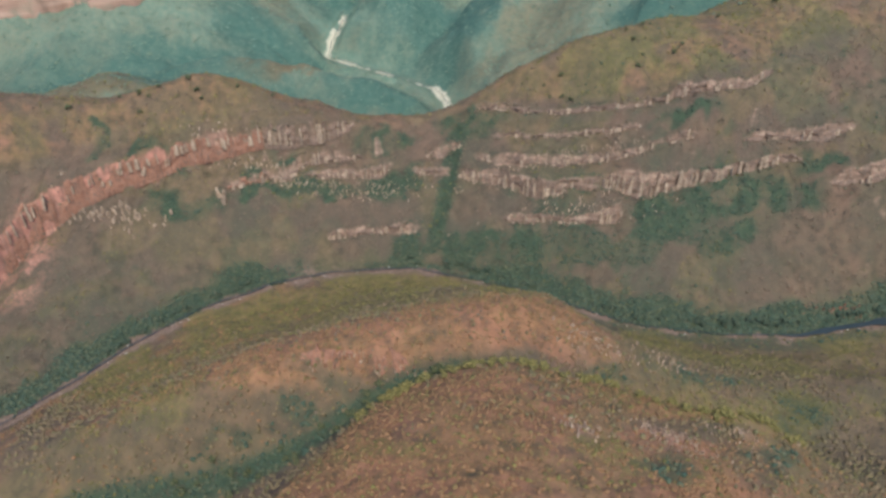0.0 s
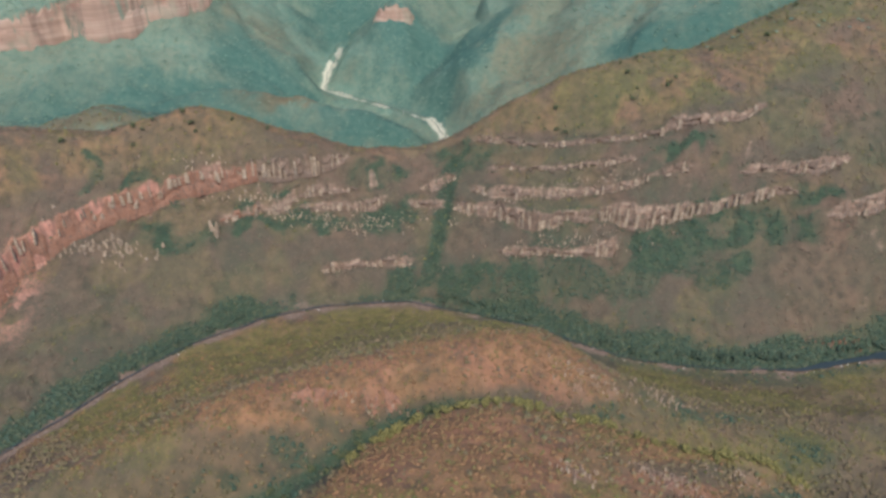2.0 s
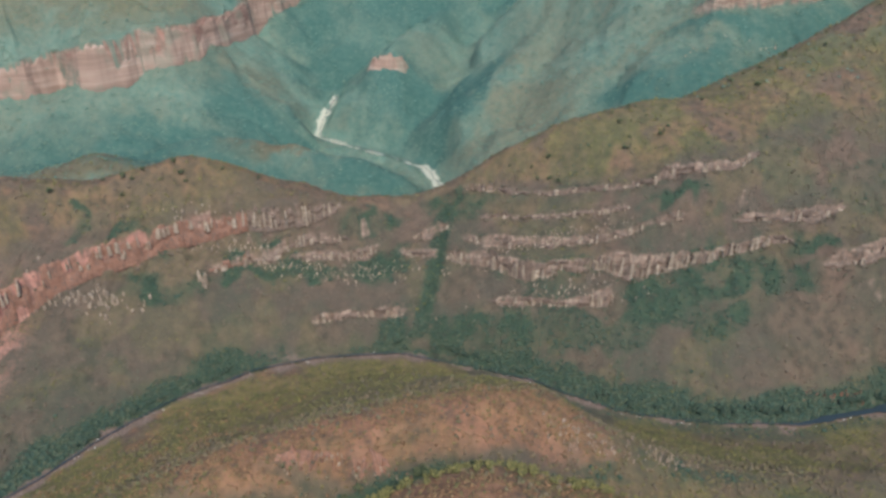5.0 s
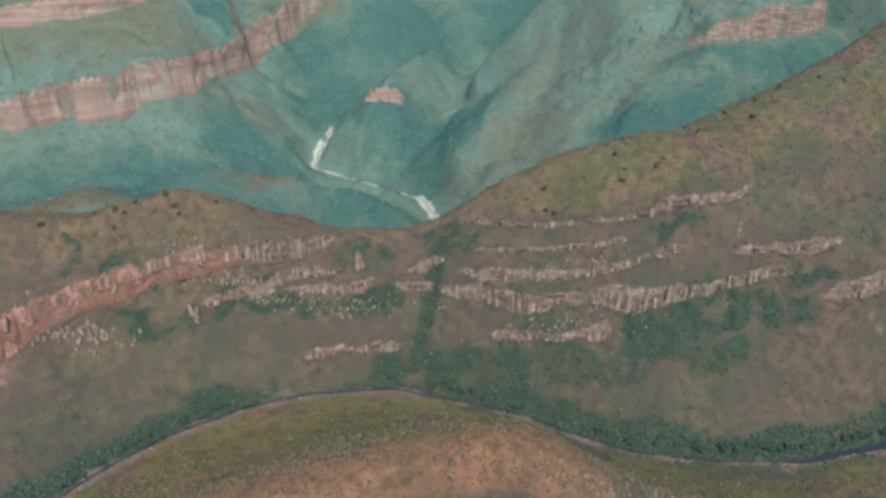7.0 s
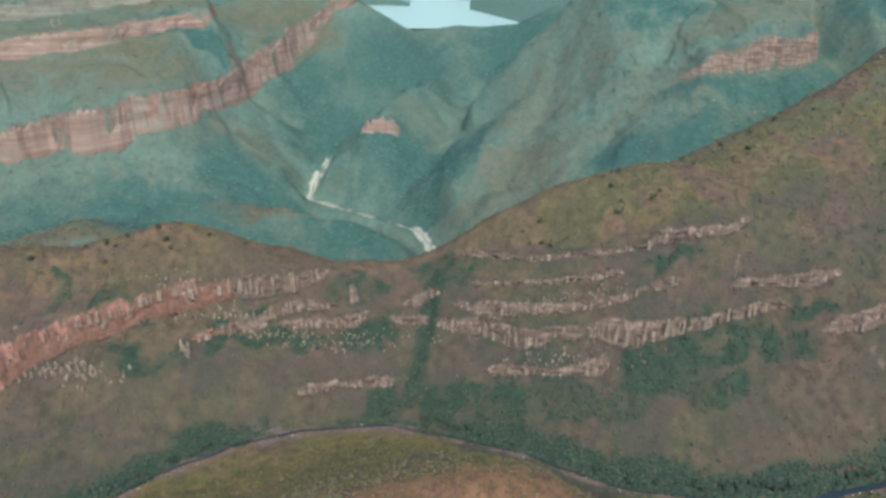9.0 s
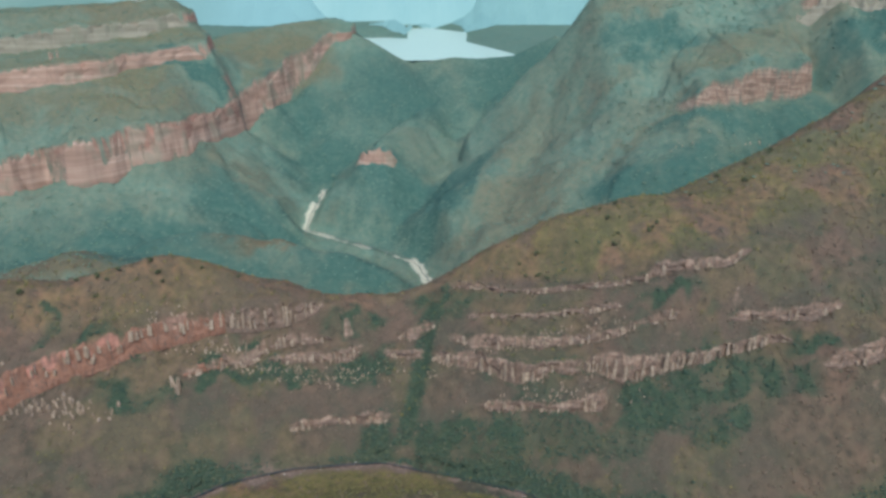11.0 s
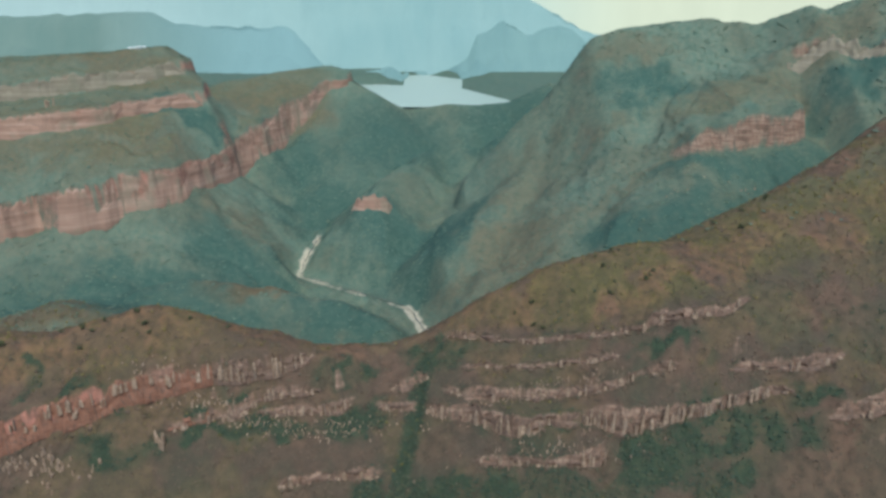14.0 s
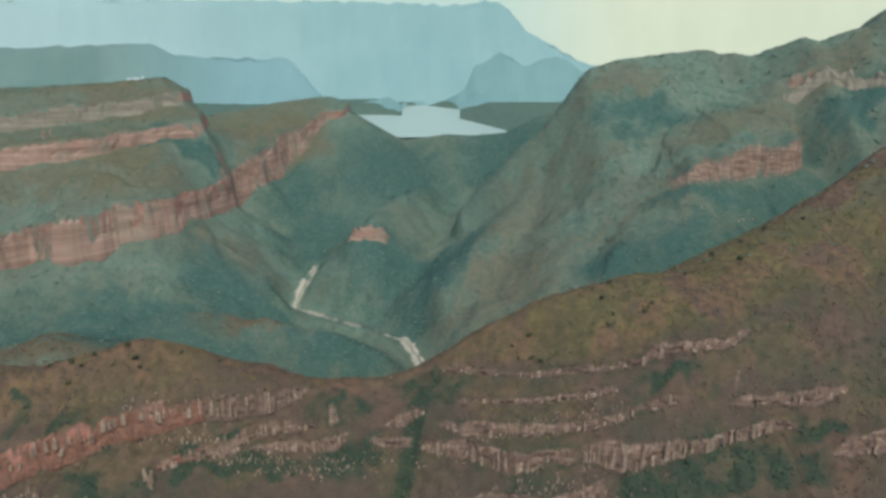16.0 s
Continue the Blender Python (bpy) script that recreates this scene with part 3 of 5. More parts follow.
def mesh_np(name, V, F, material, smooth=False):
    """A mesh from arrays of corners and of equal-sided faces."""
    me = bpy.data.meshes.new(name)
    n, k = F.shape
    me.vertices.add(len(V))
    me.vertices.foreach_set("co", V.astype(np.float32).ravel())
    me.loops.add(n * k)
    me.loops.foreach_set("vertex_index", F.astype(np.int32).ravel())
    me.polygons.add(n)
    me.polygons.foreach_set("loop_start", np.arange(0, n * k, k, dtype=np.int32))
    me.update(calc_edges=True)
    if smooth:
        me.polygons.foreach_set("use_smooth", np.ones(n, bool))
    me.materials.append(material)
    return me


def grid_faces(nr, nc, wrap=False):
    i = np.arange(nr - 1)[:, None] * nc
    j = np.arange(nc if wrap else nc - 1)[None, :]
    k = (j + 1) % nc
    return np.stack([i + j, i + k, i + nc + k, i + nc + j], -1).reshape(-1, 4)


# ---- the ground: one sheet to the horizon ----
ground_mesh = mesh_np("ground", np.stack([GX, GY, GZ], -1).reshape(-1, 3), grid_faces(*GX.shape, True), GROUND, True)
nz = np.empty(GX.size * 3, np.float32)
ground_mesh.vertices.foreach_get("normal", nz)
STEEP = nz.reshape(-1, 3)[:, 2].reshape(GX.shape)


def gauss(x, y, x0, y0, sx, sy):
    return np.exp(-((x - x0) / sx) ** 2 - ((y - y0) / sy) ** 2)


# patches of cover: x, y, half length, half width, turn
RIDGE_WOOD = [(318, 830, 55, 29, -0.1), (403, 854, 55, 22, -0.1), (473, 832, 30, 13, -0.3), (519, 851, 26, 8, -0.4), (398, 790, 25, 24, -0.1), (210, 872, 43, 6, -0.1), (-97, 985, 34, 11, 0.2), (-159, 917, 72, 14, 0.15), (-265, 892, 45, 8, 0.3),
              (-362, 852, 43, 12, 0.1), (-399, 887, 29, 7, 0.2), (357, 924, 38, 8, -0.1), (416, 901, 15, 7, 0.1), (-82, 934, 42, 16, 0.0), (75, 819, 93, 14, -0.2), (40, 1001, 36, 15, -0.3), (-485, 894, 9, 16, 0.0), (-246, 933, 23, 5, 0.3)]
RIDGE_BARE = [(515, 776, 76, 46, -0.1), (38, 882, 26, 26, -0.2), (460, 735, 85, 16, 0.0), (-108, 887, 60, 18, 0.0)]
HILL_WOOD = [(-166, 402, 42, 14, -0.1), (-106, 404, 67, 11, -0.5), (-68, 422, 46, 11, -0.4), (270, 515, 69, 12, 0.2), (147, 472, 50, 10, 0.3), (363, 486, 23, 32, 0.0), (264, 345, 20, 12, 0.3), (140, 298, 24, 8, 0.3), (222, 346, 16, 7, 0.3), (-180, 395, 40, 8, -0.1)]
HILL_FLANK = [(-265, 415, 75, 26, -0.1), (-349, 420, 75, 26, -0.2), (-147, 424, 70, 15, -0.1), (-213, 425, 52, 20, -0.1), (61, 466, 33, 8, 0.3), (-79, 432, 54, 7, -0.4), (190, 362, 60, 12, 0.3)]
HILL_GREEN = [(-166, 729, 100, 30, -0.3), (-260, 645, 67, 30, -0.3), (-47, 763, 60, 26, 0.0), (-59, 306, 53, 9, -0.5), (216, 392, 100, 9, -0.1), (113, 302, 19, 18, 0.4), (-267, 459, 40, 26, -0.5), (-90, 650, 90, 40, 0.2)]
HILL_DRY = [(-176, 458, 66, 18, -0.3), (-79, 472, 83, 22, 0.0), (63, 508, 80, 34, 0.2), (43, 312, 59, 34, 0.1), (163, 340, 45, 15, 0.4), (7, 267, 70, 27, -0.2), (-44, 273, 32, 11, -0.4), (150, 420, 20, 8, 0)]
# dark far patches: woodland, and painted shadow on the eastern slopes
FAR_WOOD_SHADE = [(-619, 1907, 69, 25, 0.5), (393, 1395, 55, 60, 0), (536, 1367, 150, 60, 0), (779, 1475, 140, 70, 0), (969, 1619, 65, 36, 0), (-330, 2159, 90, 90, 0), (-45, 1741, 140, 90, -0.5), (-63, 2272, 160, 150, 0), (305, 2371, 150, 150, 0), (567, 1767, 91, 44, -0.3), (-629, 1379, 200, 90, 0), (-380, 1610, 150, 70, -0.4), (-250, 2000, 120, 90, 0.4), (670, 1496, 138, 21, -0.1), (-131, 1333, 120, 45, 0), (-470, 1290, 190, 80, 0), (-520, 1480, 170, 50, 0.1), (60, 1640, 60, 120, -0.5)]
FAR_BROWN = [(-600, 1170, 110, 45, 0), (-336, 1412, 80, 30, 0)]
FAR_OPEN = [(-771, 1740, 231, 60, 0.2), (-445, 2280, 158, 66, 0.5), (-808, 2036, 195, 40, 0), (738, 1660, 132, 50, 0), (436, 1703, 83, 20, 0), (209, 1526, 120, 70, 0.8), (284, 1719, 80, 85, 0.8), (-336, 1412, 80, 30, 0.0), (549, 1867, 83, 26, 0), (981, 1731, 93, 28, 0), (-116, 1793, 58, 19, 0), (-468, 1731, 94, 50, 0.4), (-830, 1774, 143, 22, 0), (504, 1524, 115, 22, 0)]


def blotch(X, Y, spots, ragged=1.0, fade=(2.3, 0.1)):
    """Patches with ragged rims, 0 to 1."""
    wx, wy = 14 * ragged * fbm(X, Y, 40, 4, 171), 10 * ragged * fbm(X, Y, 32, 4, 177)
    out = np.zeros(X.shape)
    for x, y, a, b, turn in spots:
        c, s = math.cos(turn), math.sin(turn)
        dx, dy = X + wx - x, Y + wy - y
        r = ((dx * c + dy * s) / a) ** 2 + ((dy * c - dx * s) / b) ** 2
        out = np.maximum(out, sstep(*fade, r))
    return out


def covers(X, Y, Z):
    """Where each kind of cover grows, 0 to 1; far cover carries a haze tint."""
    n1, n2 = fbm(X, Y, 60, 4, 70), fbm(X, Y, 22, 3, 75)
    rd, _, _ = along(RIVER, X, Y)
    fd, _, _ = along(FAR_RIVER, X, Y)
    north = sstep(-6, 6, Y - np.interp(X, TX, 0.5 * (GUIDES[8][0] + GUIDES[9][0])))
    crest = np.interp(X, TX, GUIDES[13][0])
    beyond = sstep(-10, 70, Y - crest - 40)
    edge_b, gully, crest_a = (np.interp(X, TX, GUIDES[i][0]) for i in (4, 5, 6))
    hill_b = 1 - sstep(-12, 14, Y - edge_b)
    hill_a = sstep(0, 26, Y - gully) * (1 - north)
    ridge_m = north * (1 - beyond)
    dry = hill_b * sstep(-260, -60, X) * (1 - 0.7 * sstep(150, 330, X)) + hill_a * sstep(-270, -150, X) * (1 - sstep(120, 210, X)) * np.exp(-((Y - crest_a - 4) / 46.0) ** 2)
    dry = dry + 0.45 * ridge_m * sstep(-60, 0, Y - crest) * sstep(-0.4, 0.4, n1)
    green = hill_a * (0.5 + 0.5 * sstep(-0.5, 0.2, n1)) * (0.45 + 0.55 * sstep(-360, -230, X)) * sstep(-10, 60, Y - crest_a - 15 + 14 * n2) * (1 - 0.65 * sstep(40, 140, X)) * sstep(10, 34, rd + 12 * n1)
    green = green + 0.8 * gauss(X, Y, 200, 385, 130, 22) + hill_a * sstep(150, 300, X) * 0.4 * sstep(-0.5, 0.5, n1) + 0.5 * (1 - north) * sstep(-180, -330, X) * sstep(-0.3, 0.5, n1)
    rim_z = np.interp(X, [-640, -471, -309, -139, -90, 60, 110, 230, 347, 468, 560, 700], [150, 146, 173, 158, 135, 160, 167, 182, 221, 248, 264, 290])
    top = ridge_m * sstep(0, 12, Z - rim_z)
    dry = dry * (0.55 + 0.45 * sstep(-0.5, 0.3, n1)) + 0.5 * (1 - north) * sstep(-110, -240, X) * sstep(-0.5, 0.3, n2) + 0.28 * hill_a * (1 - sstep(-30, 0, Y - crest_a)) * sstep(230, 120, X) * sstep(-0.5, 0.2, n1)
    green = green + 0.22 * (1 - north) * sstep(190, 290, X) + 0.3 * hill_a * sstep(-0.2, 0.5, n1)
    green = green + 0.35 * hill_b * sstep(-0.25, 0.45, fbm(X, Y, 34, 3, 79))
    green = green + top * (0.25 + 0.3 * sstep(40, 160, X)) * sstep(-0.7, 0.2, n1)
    dry = dry + 0.4 * top * sstep(-0.2, 0.5, n2)
    belt = north * sstep(58, 26, rd + 16 * n1 + 14 * sstep(-60, -20, X) * sstep(60, 20, X)) * (1.0 - 0.6 * gauss(X, Y, -150, 815, 60, 60))
    low = (0.22 + 0.5 * sstep(-0.2, 0.45, n1 + 0.5 * n2)) * ridge_m * sstep(-40, 90, X) * sstep(120, 40, Z - 10 - 20 * n1) * (0.95 - 0.85 * sstep(340, 430, X + 30 * n2))
    under = 0.6 * (0.5 + 0.5 * sstep(-60, 40, X)) * ridge_m * (sstep(-0.2, 0.35, n1) * 0.55 + 0.25 * sstep(0.0, 0.5, n2))
    gap = ridge_m * np.exp(-((X - 14 - (Y - 960) * 0.22) / 15.0) ** 2) * sstep(820, 850, Y) * sstep(1030, 1000, Y) * 1.3
    patches, bare, hill_wood = (0.55 + 0.55 * sstep(-0.6, 0.3, n2)) * blotch(X, Y, RIDGE_WOOD, 1.2, (3.0, 0.2)), blotch(X, Y, RIDGE_BARE), (0.35 + 0.35 * sstep(-0.4, 0.3, n2)) * blotch(X, Y, HILL_WOOD, 0.8)
    cleft = np.exp(-((Y - gully - 2) / (13.0 + 5 * n1)) ** 2) * sstep(70, 0, X) * sstep(-380, -300, X) * 1.25 + np.exp(-((Y - gully - 4) / 9.0) ** 2) * sstep(20, 80, X) * sstep(330, 200, X) * 0.9
    scrubby = (1 - north) * (0.55 * sstep(-0.1, 0.5, n1) * (0.2 * sstep(-170, -260, X) + 0.3 * sstep(230, 330, X)) + 0.2 * sstep(0.1, 0.6, n2) * hill_a * (Y < crest_a))
    wood = np.maximum.reduce([belt, scrubby, low, under, gap, ridge_m * patches, cleft, hill_wood])
    flank = blotch(X, Y, HILL_FLANK, 0.6)
    # more wood cover towards the ridge's lower slopes
    low_wood = ridge_m * sstep(95, 30, Z + 26 * n1) * (0.2 + 0.25 * sstep(-0.3, 0.4, n2))
    wood = np.maximum(np.maximum(wood, low_wood), 0.3 * flank) * (1 - 0.35 * bare * ridge_m)
    dry = np.maximum(dry, 0.9 * blotch(X, Y, HILL_DRY, 0.7) * (1 - north)) * (1 - 0.75 * flank) + 0.08 * bare * ridge_m
    green = np.maximum(green * (1 - 0.6 * flank), 0.85 * blotch(X, Y, HILL_GREEN, 0.8) * (1 - north))
    green = green + 0.3 * ridge_m * sstep(-0.3, 0.5, fbm(X, Y, 45, 4, 83)) * (1 - bare)
    open_land, far_wood_shade = blotch(X, Y, FAR_OPEN, 3.0, (3.2, 0.0)), blotch(X, Y, FAR_WOOD_SHADE, 3.0, (3.2, 0.0))
    # far woodland and the painted shadow patches share the wood cover
    wood = np.maximum(wood, np.maximum(0.95 * beyond * far_wood_shade, 0.4 * sstep(2520, 2600, Y)))
    thicket = (1 - north) * sstep(34, 14, rd + 10 * n1) * sstep(20, 80, X) * 0.5
    wood = np.maximum(wood, thicket)
    stream = sstep(60, 20, fd + 25 * n1)
    hollow = 1 - np.abs(fbm(X, Y, 190, 4, 23))
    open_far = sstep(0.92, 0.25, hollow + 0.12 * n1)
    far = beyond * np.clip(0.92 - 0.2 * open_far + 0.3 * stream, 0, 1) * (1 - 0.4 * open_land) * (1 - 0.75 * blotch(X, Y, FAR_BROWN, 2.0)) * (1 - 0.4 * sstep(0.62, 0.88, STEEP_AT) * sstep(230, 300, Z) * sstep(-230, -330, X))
    # the painted haze tint grows with distance
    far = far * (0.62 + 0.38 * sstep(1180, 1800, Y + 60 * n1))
    dry = dry + 0.10 * beyond * open_land
    green = green + beyond * sstep(240, 320, Z) * sstep(0.75, 0.95, STEEP_AT) * 0.35 + beyond * 0.4
    bar = 0.9 * gauss(X, Y, -172, 806, 46, 13) * sstep(-0.5, 0.2, n2)
    shingle = sstep(11, 4, rd + 7 * n2 + 4 * n1 + 2 * north + np.interp(X, [-90, 20, 60, 400, 460, 520], [0, 2, 6, 6, 2, 0]))
    wide = np.interp(Y, [1300, 1420, 1500, 1535, 1556, 1618, 1645, 1690, 1740, 1850, 1890], [10, 10, 13, 11, 2.5, 2.5, 8, 6, 12, 7, 3])
    stony = sstep(1.0, 0.5, (fd + 7 * n2 + 3 * n1) / wide) * sstep(1900, 1880, Y) * (Y > 1250)
    bed = np.maximum.reduce([bar, shingle, stony])
    # full haze tint on the ground around the lake
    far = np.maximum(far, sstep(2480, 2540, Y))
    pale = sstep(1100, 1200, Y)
    rock = np.where(Y < 1150, sstep(0.60, 0.40, STEEP_AT) * (0.15 + 0.85 * sstep(0.25, 0.6, n2)), sstep(0.50, 0.32, STEEP_AT) * sstep(190, 240, Z))
    scarp = 0.8 * gauss(X, Y, -545, 740, 30, 60) * sstep(-0.6, 0.1, n2) * ridge_m
    faces = 0.9 * gauss(X, Y, 163, 335, 22, 9) + 0.8 * gauss(X, Y, 92, 314, 11, 7) + 0.8 * gauss(X, Y, 226, 364, 12, 8) + 0.7 * gauss(X, Y, 150, 497, 32, 9)
    faces = faces * sstep(-0.5, 0.2, n2)
    rock = np.maximum(rock, np.maximum(0.9 * scarp, faces)) * (1 - bed)
    red = sstep(-260, -420, X) * sstep(1100, 1000, Y) + 0.6 * sstep(1400, 1500, Y) * sstep(-350, -600, X) + 0.6 * faces
    return {k: np.clip(v, 0, 1) for k, v in dict(dry=dry, green=green, wood=wood, far=far, bed=bed, pale=pale, rock=rock, red=red).items()}


STEEP_AT = STEEP
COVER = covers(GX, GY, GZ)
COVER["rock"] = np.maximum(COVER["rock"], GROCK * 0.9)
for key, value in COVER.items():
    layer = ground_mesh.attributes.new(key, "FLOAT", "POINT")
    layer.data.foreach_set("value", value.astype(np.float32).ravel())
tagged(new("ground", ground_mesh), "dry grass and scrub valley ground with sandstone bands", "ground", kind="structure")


# ---- water ----
def ribbon(name, pts, widths, z, material):
    """A strip of water along a course."""
    p = np.array(pts, float)
    s = np.concatenate([[0], np.cumsum(np.hypot(*np.diff(p[:, :2], axis=0).T))])
    u = np.arange(0, s[-1], 4.0)
    x, y, zz = np.interp(u, s, p[:, 0]), np.interp(u, s, p[:, 1]), np.interp(u, s, p[:, 2])
    x, y = (np.convolve(np.pad(v, 4, mode="edge"), np.ones(9) / 9, "valid") for v in (x, y))
    dx, dy = np.gradient(x), np.gradient(y)
    n = np.hypot(dx, dy)
    w = np.interp(x, [q[0] for q in widths], [q[1] for q in widths]) * (1 + 0.35 * vnoise(u / 17.0, u * 0, 31))
    off = 2.2 * vnoise(u / 29.0, u * 0, 33)
    V = []
    for side in (-0.5, 0.0, 0.5):
        V.append(np.stack([x - dy / n * (w * side + off), y + dx / n * (w * side + off), zz * 0 + z + zz], -1))
    V = np.stack(V, 1).reshape(-1, 3)
    return tagged(new(name, mesh_np(name, V, grid_faces(len(u), 3), material, True)), kind="structure")


tagged(ribbon("river", RIVER, [(-500, 1.6), (-200, 2.4), (-60, 1.8), (60, 1.2), (390, 1.3), (440, 3), (475, 10), (600, 13)], -0.9, RIVER_WATER), "dark shallow river between gravel banks", "river")
tagged(ribbon("stream", FAR_RIVER, [(-310, 1.5), (-150, 2.0), (40, 1.6)], -0.4, RIVER_WATER), "thin stream in a pale stony bed", "river")
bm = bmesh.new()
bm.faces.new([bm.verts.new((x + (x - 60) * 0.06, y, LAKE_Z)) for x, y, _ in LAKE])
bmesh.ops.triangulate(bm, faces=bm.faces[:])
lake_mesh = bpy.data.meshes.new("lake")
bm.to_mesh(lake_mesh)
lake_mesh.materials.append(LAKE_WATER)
tagged(new("lake", lake_mesh), "calm reservoir lake painted pale as reflected sky, behind a valley rim", "lake", kind="structure")


# ---- distant skyline ----
def skyline(name, pts, depth, foot, material, rough=14.0, seed=0, cliff=0.35):
    """A far mountain as a relief with this crest line."""
    p = np.array(pts, float)
    x = np.linspace(p[0, 0], p[-1, 0], 220)
    y, z = np.interp(x, p[:, 0], p[:, 1]), np.interp(x, p[:, 0], p[:, 2])
    u = np.array([-1.0, -0.8, -0.62, -0.48, -0.36, -0.27, -0.2, -0.14, -0.1, -0.06, -0.03, 0.0, 0.1, 0.5, 1.0])
    fall = np.interp(np.abs(u), [0, 0.03, 0.14, 0.2, 1.0], [0, 0.02, 0.12, cliff, 1.0])
    X = np.repeat(x[None], len(u), 0)
    Y = y[None] + u[:, None] * depth
    Z = z[None] - fall[:, None] * (z[None] - foot)
    Y = Y + depth * 0.10 * fbm(X, Y, 320, 3, seed) * (np.abs(u) > 0.02)[:, None]
    Z = Z + rough * (fbm(X, Y, 110, 4, seed + 5) - 0.4) * sstep(0, 0.1, fall)[:, None] + 0.25 * rough * vnoise(X / 45, X * 0, seed)
    V = np.stack([X, Y, np.maximum(Z, foot - 30)], -1).reshape(-1, 3)
    return tagged(new(name, mesh_np(name, V, grid_faces(*X.shape), material, True)), kind="structure")


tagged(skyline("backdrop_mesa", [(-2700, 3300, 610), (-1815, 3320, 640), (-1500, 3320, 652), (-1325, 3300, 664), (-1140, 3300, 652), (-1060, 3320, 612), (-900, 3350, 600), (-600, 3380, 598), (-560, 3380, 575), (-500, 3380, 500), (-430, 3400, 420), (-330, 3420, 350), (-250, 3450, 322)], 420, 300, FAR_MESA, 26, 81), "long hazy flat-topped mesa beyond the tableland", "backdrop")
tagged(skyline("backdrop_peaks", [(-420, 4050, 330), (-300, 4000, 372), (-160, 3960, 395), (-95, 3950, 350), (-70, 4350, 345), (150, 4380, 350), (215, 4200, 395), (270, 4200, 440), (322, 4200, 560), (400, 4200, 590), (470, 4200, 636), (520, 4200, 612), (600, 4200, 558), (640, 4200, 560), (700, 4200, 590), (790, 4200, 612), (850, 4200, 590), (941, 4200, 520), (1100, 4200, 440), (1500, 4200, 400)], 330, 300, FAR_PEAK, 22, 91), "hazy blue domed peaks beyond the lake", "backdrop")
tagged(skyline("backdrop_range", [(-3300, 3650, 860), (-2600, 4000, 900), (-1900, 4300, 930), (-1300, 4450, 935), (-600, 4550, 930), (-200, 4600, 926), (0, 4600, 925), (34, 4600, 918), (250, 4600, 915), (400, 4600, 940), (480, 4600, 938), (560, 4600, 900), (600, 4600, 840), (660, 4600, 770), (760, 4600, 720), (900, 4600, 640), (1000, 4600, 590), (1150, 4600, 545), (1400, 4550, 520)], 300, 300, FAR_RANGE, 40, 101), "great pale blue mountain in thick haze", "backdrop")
# glowing sheet added behind the mountains as bright hazy sky
HAZE = distant_material("pale_yellow_haze_glow", (0.34, 0.36, 0.29), (0.35, 0.37, 0.30), 1.0, (200, 1500), (0.45, 0.40, 0.27))
a = np.radians(np.linspace(-50, 50, 60))
V = np.stack([np.stack([4960 * np.sin(a), 4960 * np.cos(a), a * 0 + z], -1) for z in (300, 700, 1100, 1500)], 0)
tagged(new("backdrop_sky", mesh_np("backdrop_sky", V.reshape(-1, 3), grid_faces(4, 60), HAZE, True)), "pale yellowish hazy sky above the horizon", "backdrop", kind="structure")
# glowing wall added at the horizon, painted pale for haze
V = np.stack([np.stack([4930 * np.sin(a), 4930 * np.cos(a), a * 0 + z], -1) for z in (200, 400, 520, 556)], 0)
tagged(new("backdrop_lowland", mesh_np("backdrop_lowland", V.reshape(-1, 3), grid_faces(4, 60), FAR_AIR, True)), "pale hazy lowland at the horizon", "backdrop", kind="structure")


# ---- rock bands: upright columns ----
def column_meshes(material, count, seed):
    """Broken rock columns, 1 m wide and 1 m high, some split at the top."""
    rng = np.random.default_rng(seed)
    out = []
    for _ in range(count):
        n = rng.integers(5, 8)
        a = np.sort(rng.uniform(0, 2 * np.pi, n) * 0.35 + np.arange(n) * 2 * np.pi / n)
        rad = rng.uniform(0.38, 0.62, n)
        V = []
        for zc, f in ((0.0, 1.12), (rng.uniform(0.3, 0.45), rng.uniform(0.95, 1.08)), (rng.uniform(0.68, 0.82), rng.uniform(0.85, 1.02)), (1.0, rng.uniform(0.5, 0.8))):
            z = zc + (rng.uniform(-0.10, 0.10, n) if zc > 0 else np.zeros(n))
            q = rad * f * rng.uniform(0.9, 1.1, n)
            V.append(np.stack([q * np.cos(a), q * np.sin(a), z], -1))
        bm = bmesh.new()
        rings = [[bm.verts.new(p) for p in ring] for ring in V]
        for r0, r1 in zip(rings[:-1], rings[1:]):
            for i in range(n):
                bm.faces.new((r0[i], r0[(i + 1) % n], r1[(i + 1) % n], r1[i]))
        bm.faces.new(rings[-1])
        me = bpy.data.meshes.new("rock_column")
        bm.to_mesh(me)
        me.materials.append(material)
        out.append(me)
    return out


PALE_COLUMNS, RED_COLUMNS, WHITE_COLUMNS = column_meshes(PALE_ROCK, 9, 5), column_meshes(RED_ROCK, 7, 6), column_meshes(WHITE_ROCK, 7, 7)


def cliff(label, places, meshes, seed):
    """A rock band: an empty with its columns; places hold x, y, z, width and height."""
    rng = np.random.default_rng(seed)
    x0, y0, z0 = np.mean([p[:3] for p in places], axis=0)
    root = tagged(new("cliff"), label, "cliff", "rock bands of the canyon")
    root.location = (x0, y0, z0)
    for x, y, z, w, h in places:
        ob = new("rock_column", meshes[rng.integers(len(meshes))])
        ob.parent = root
        ob.matrix_basis = Matrix.LocRotScale((x - x0, y - y0, z - z0), Euler((rng.normal(0, 0.05), rng.normal(0, 0.05), rng.uniform(0, 6.28))), (w, w * rng.uniform(0.7, 1.1), h))
    return root


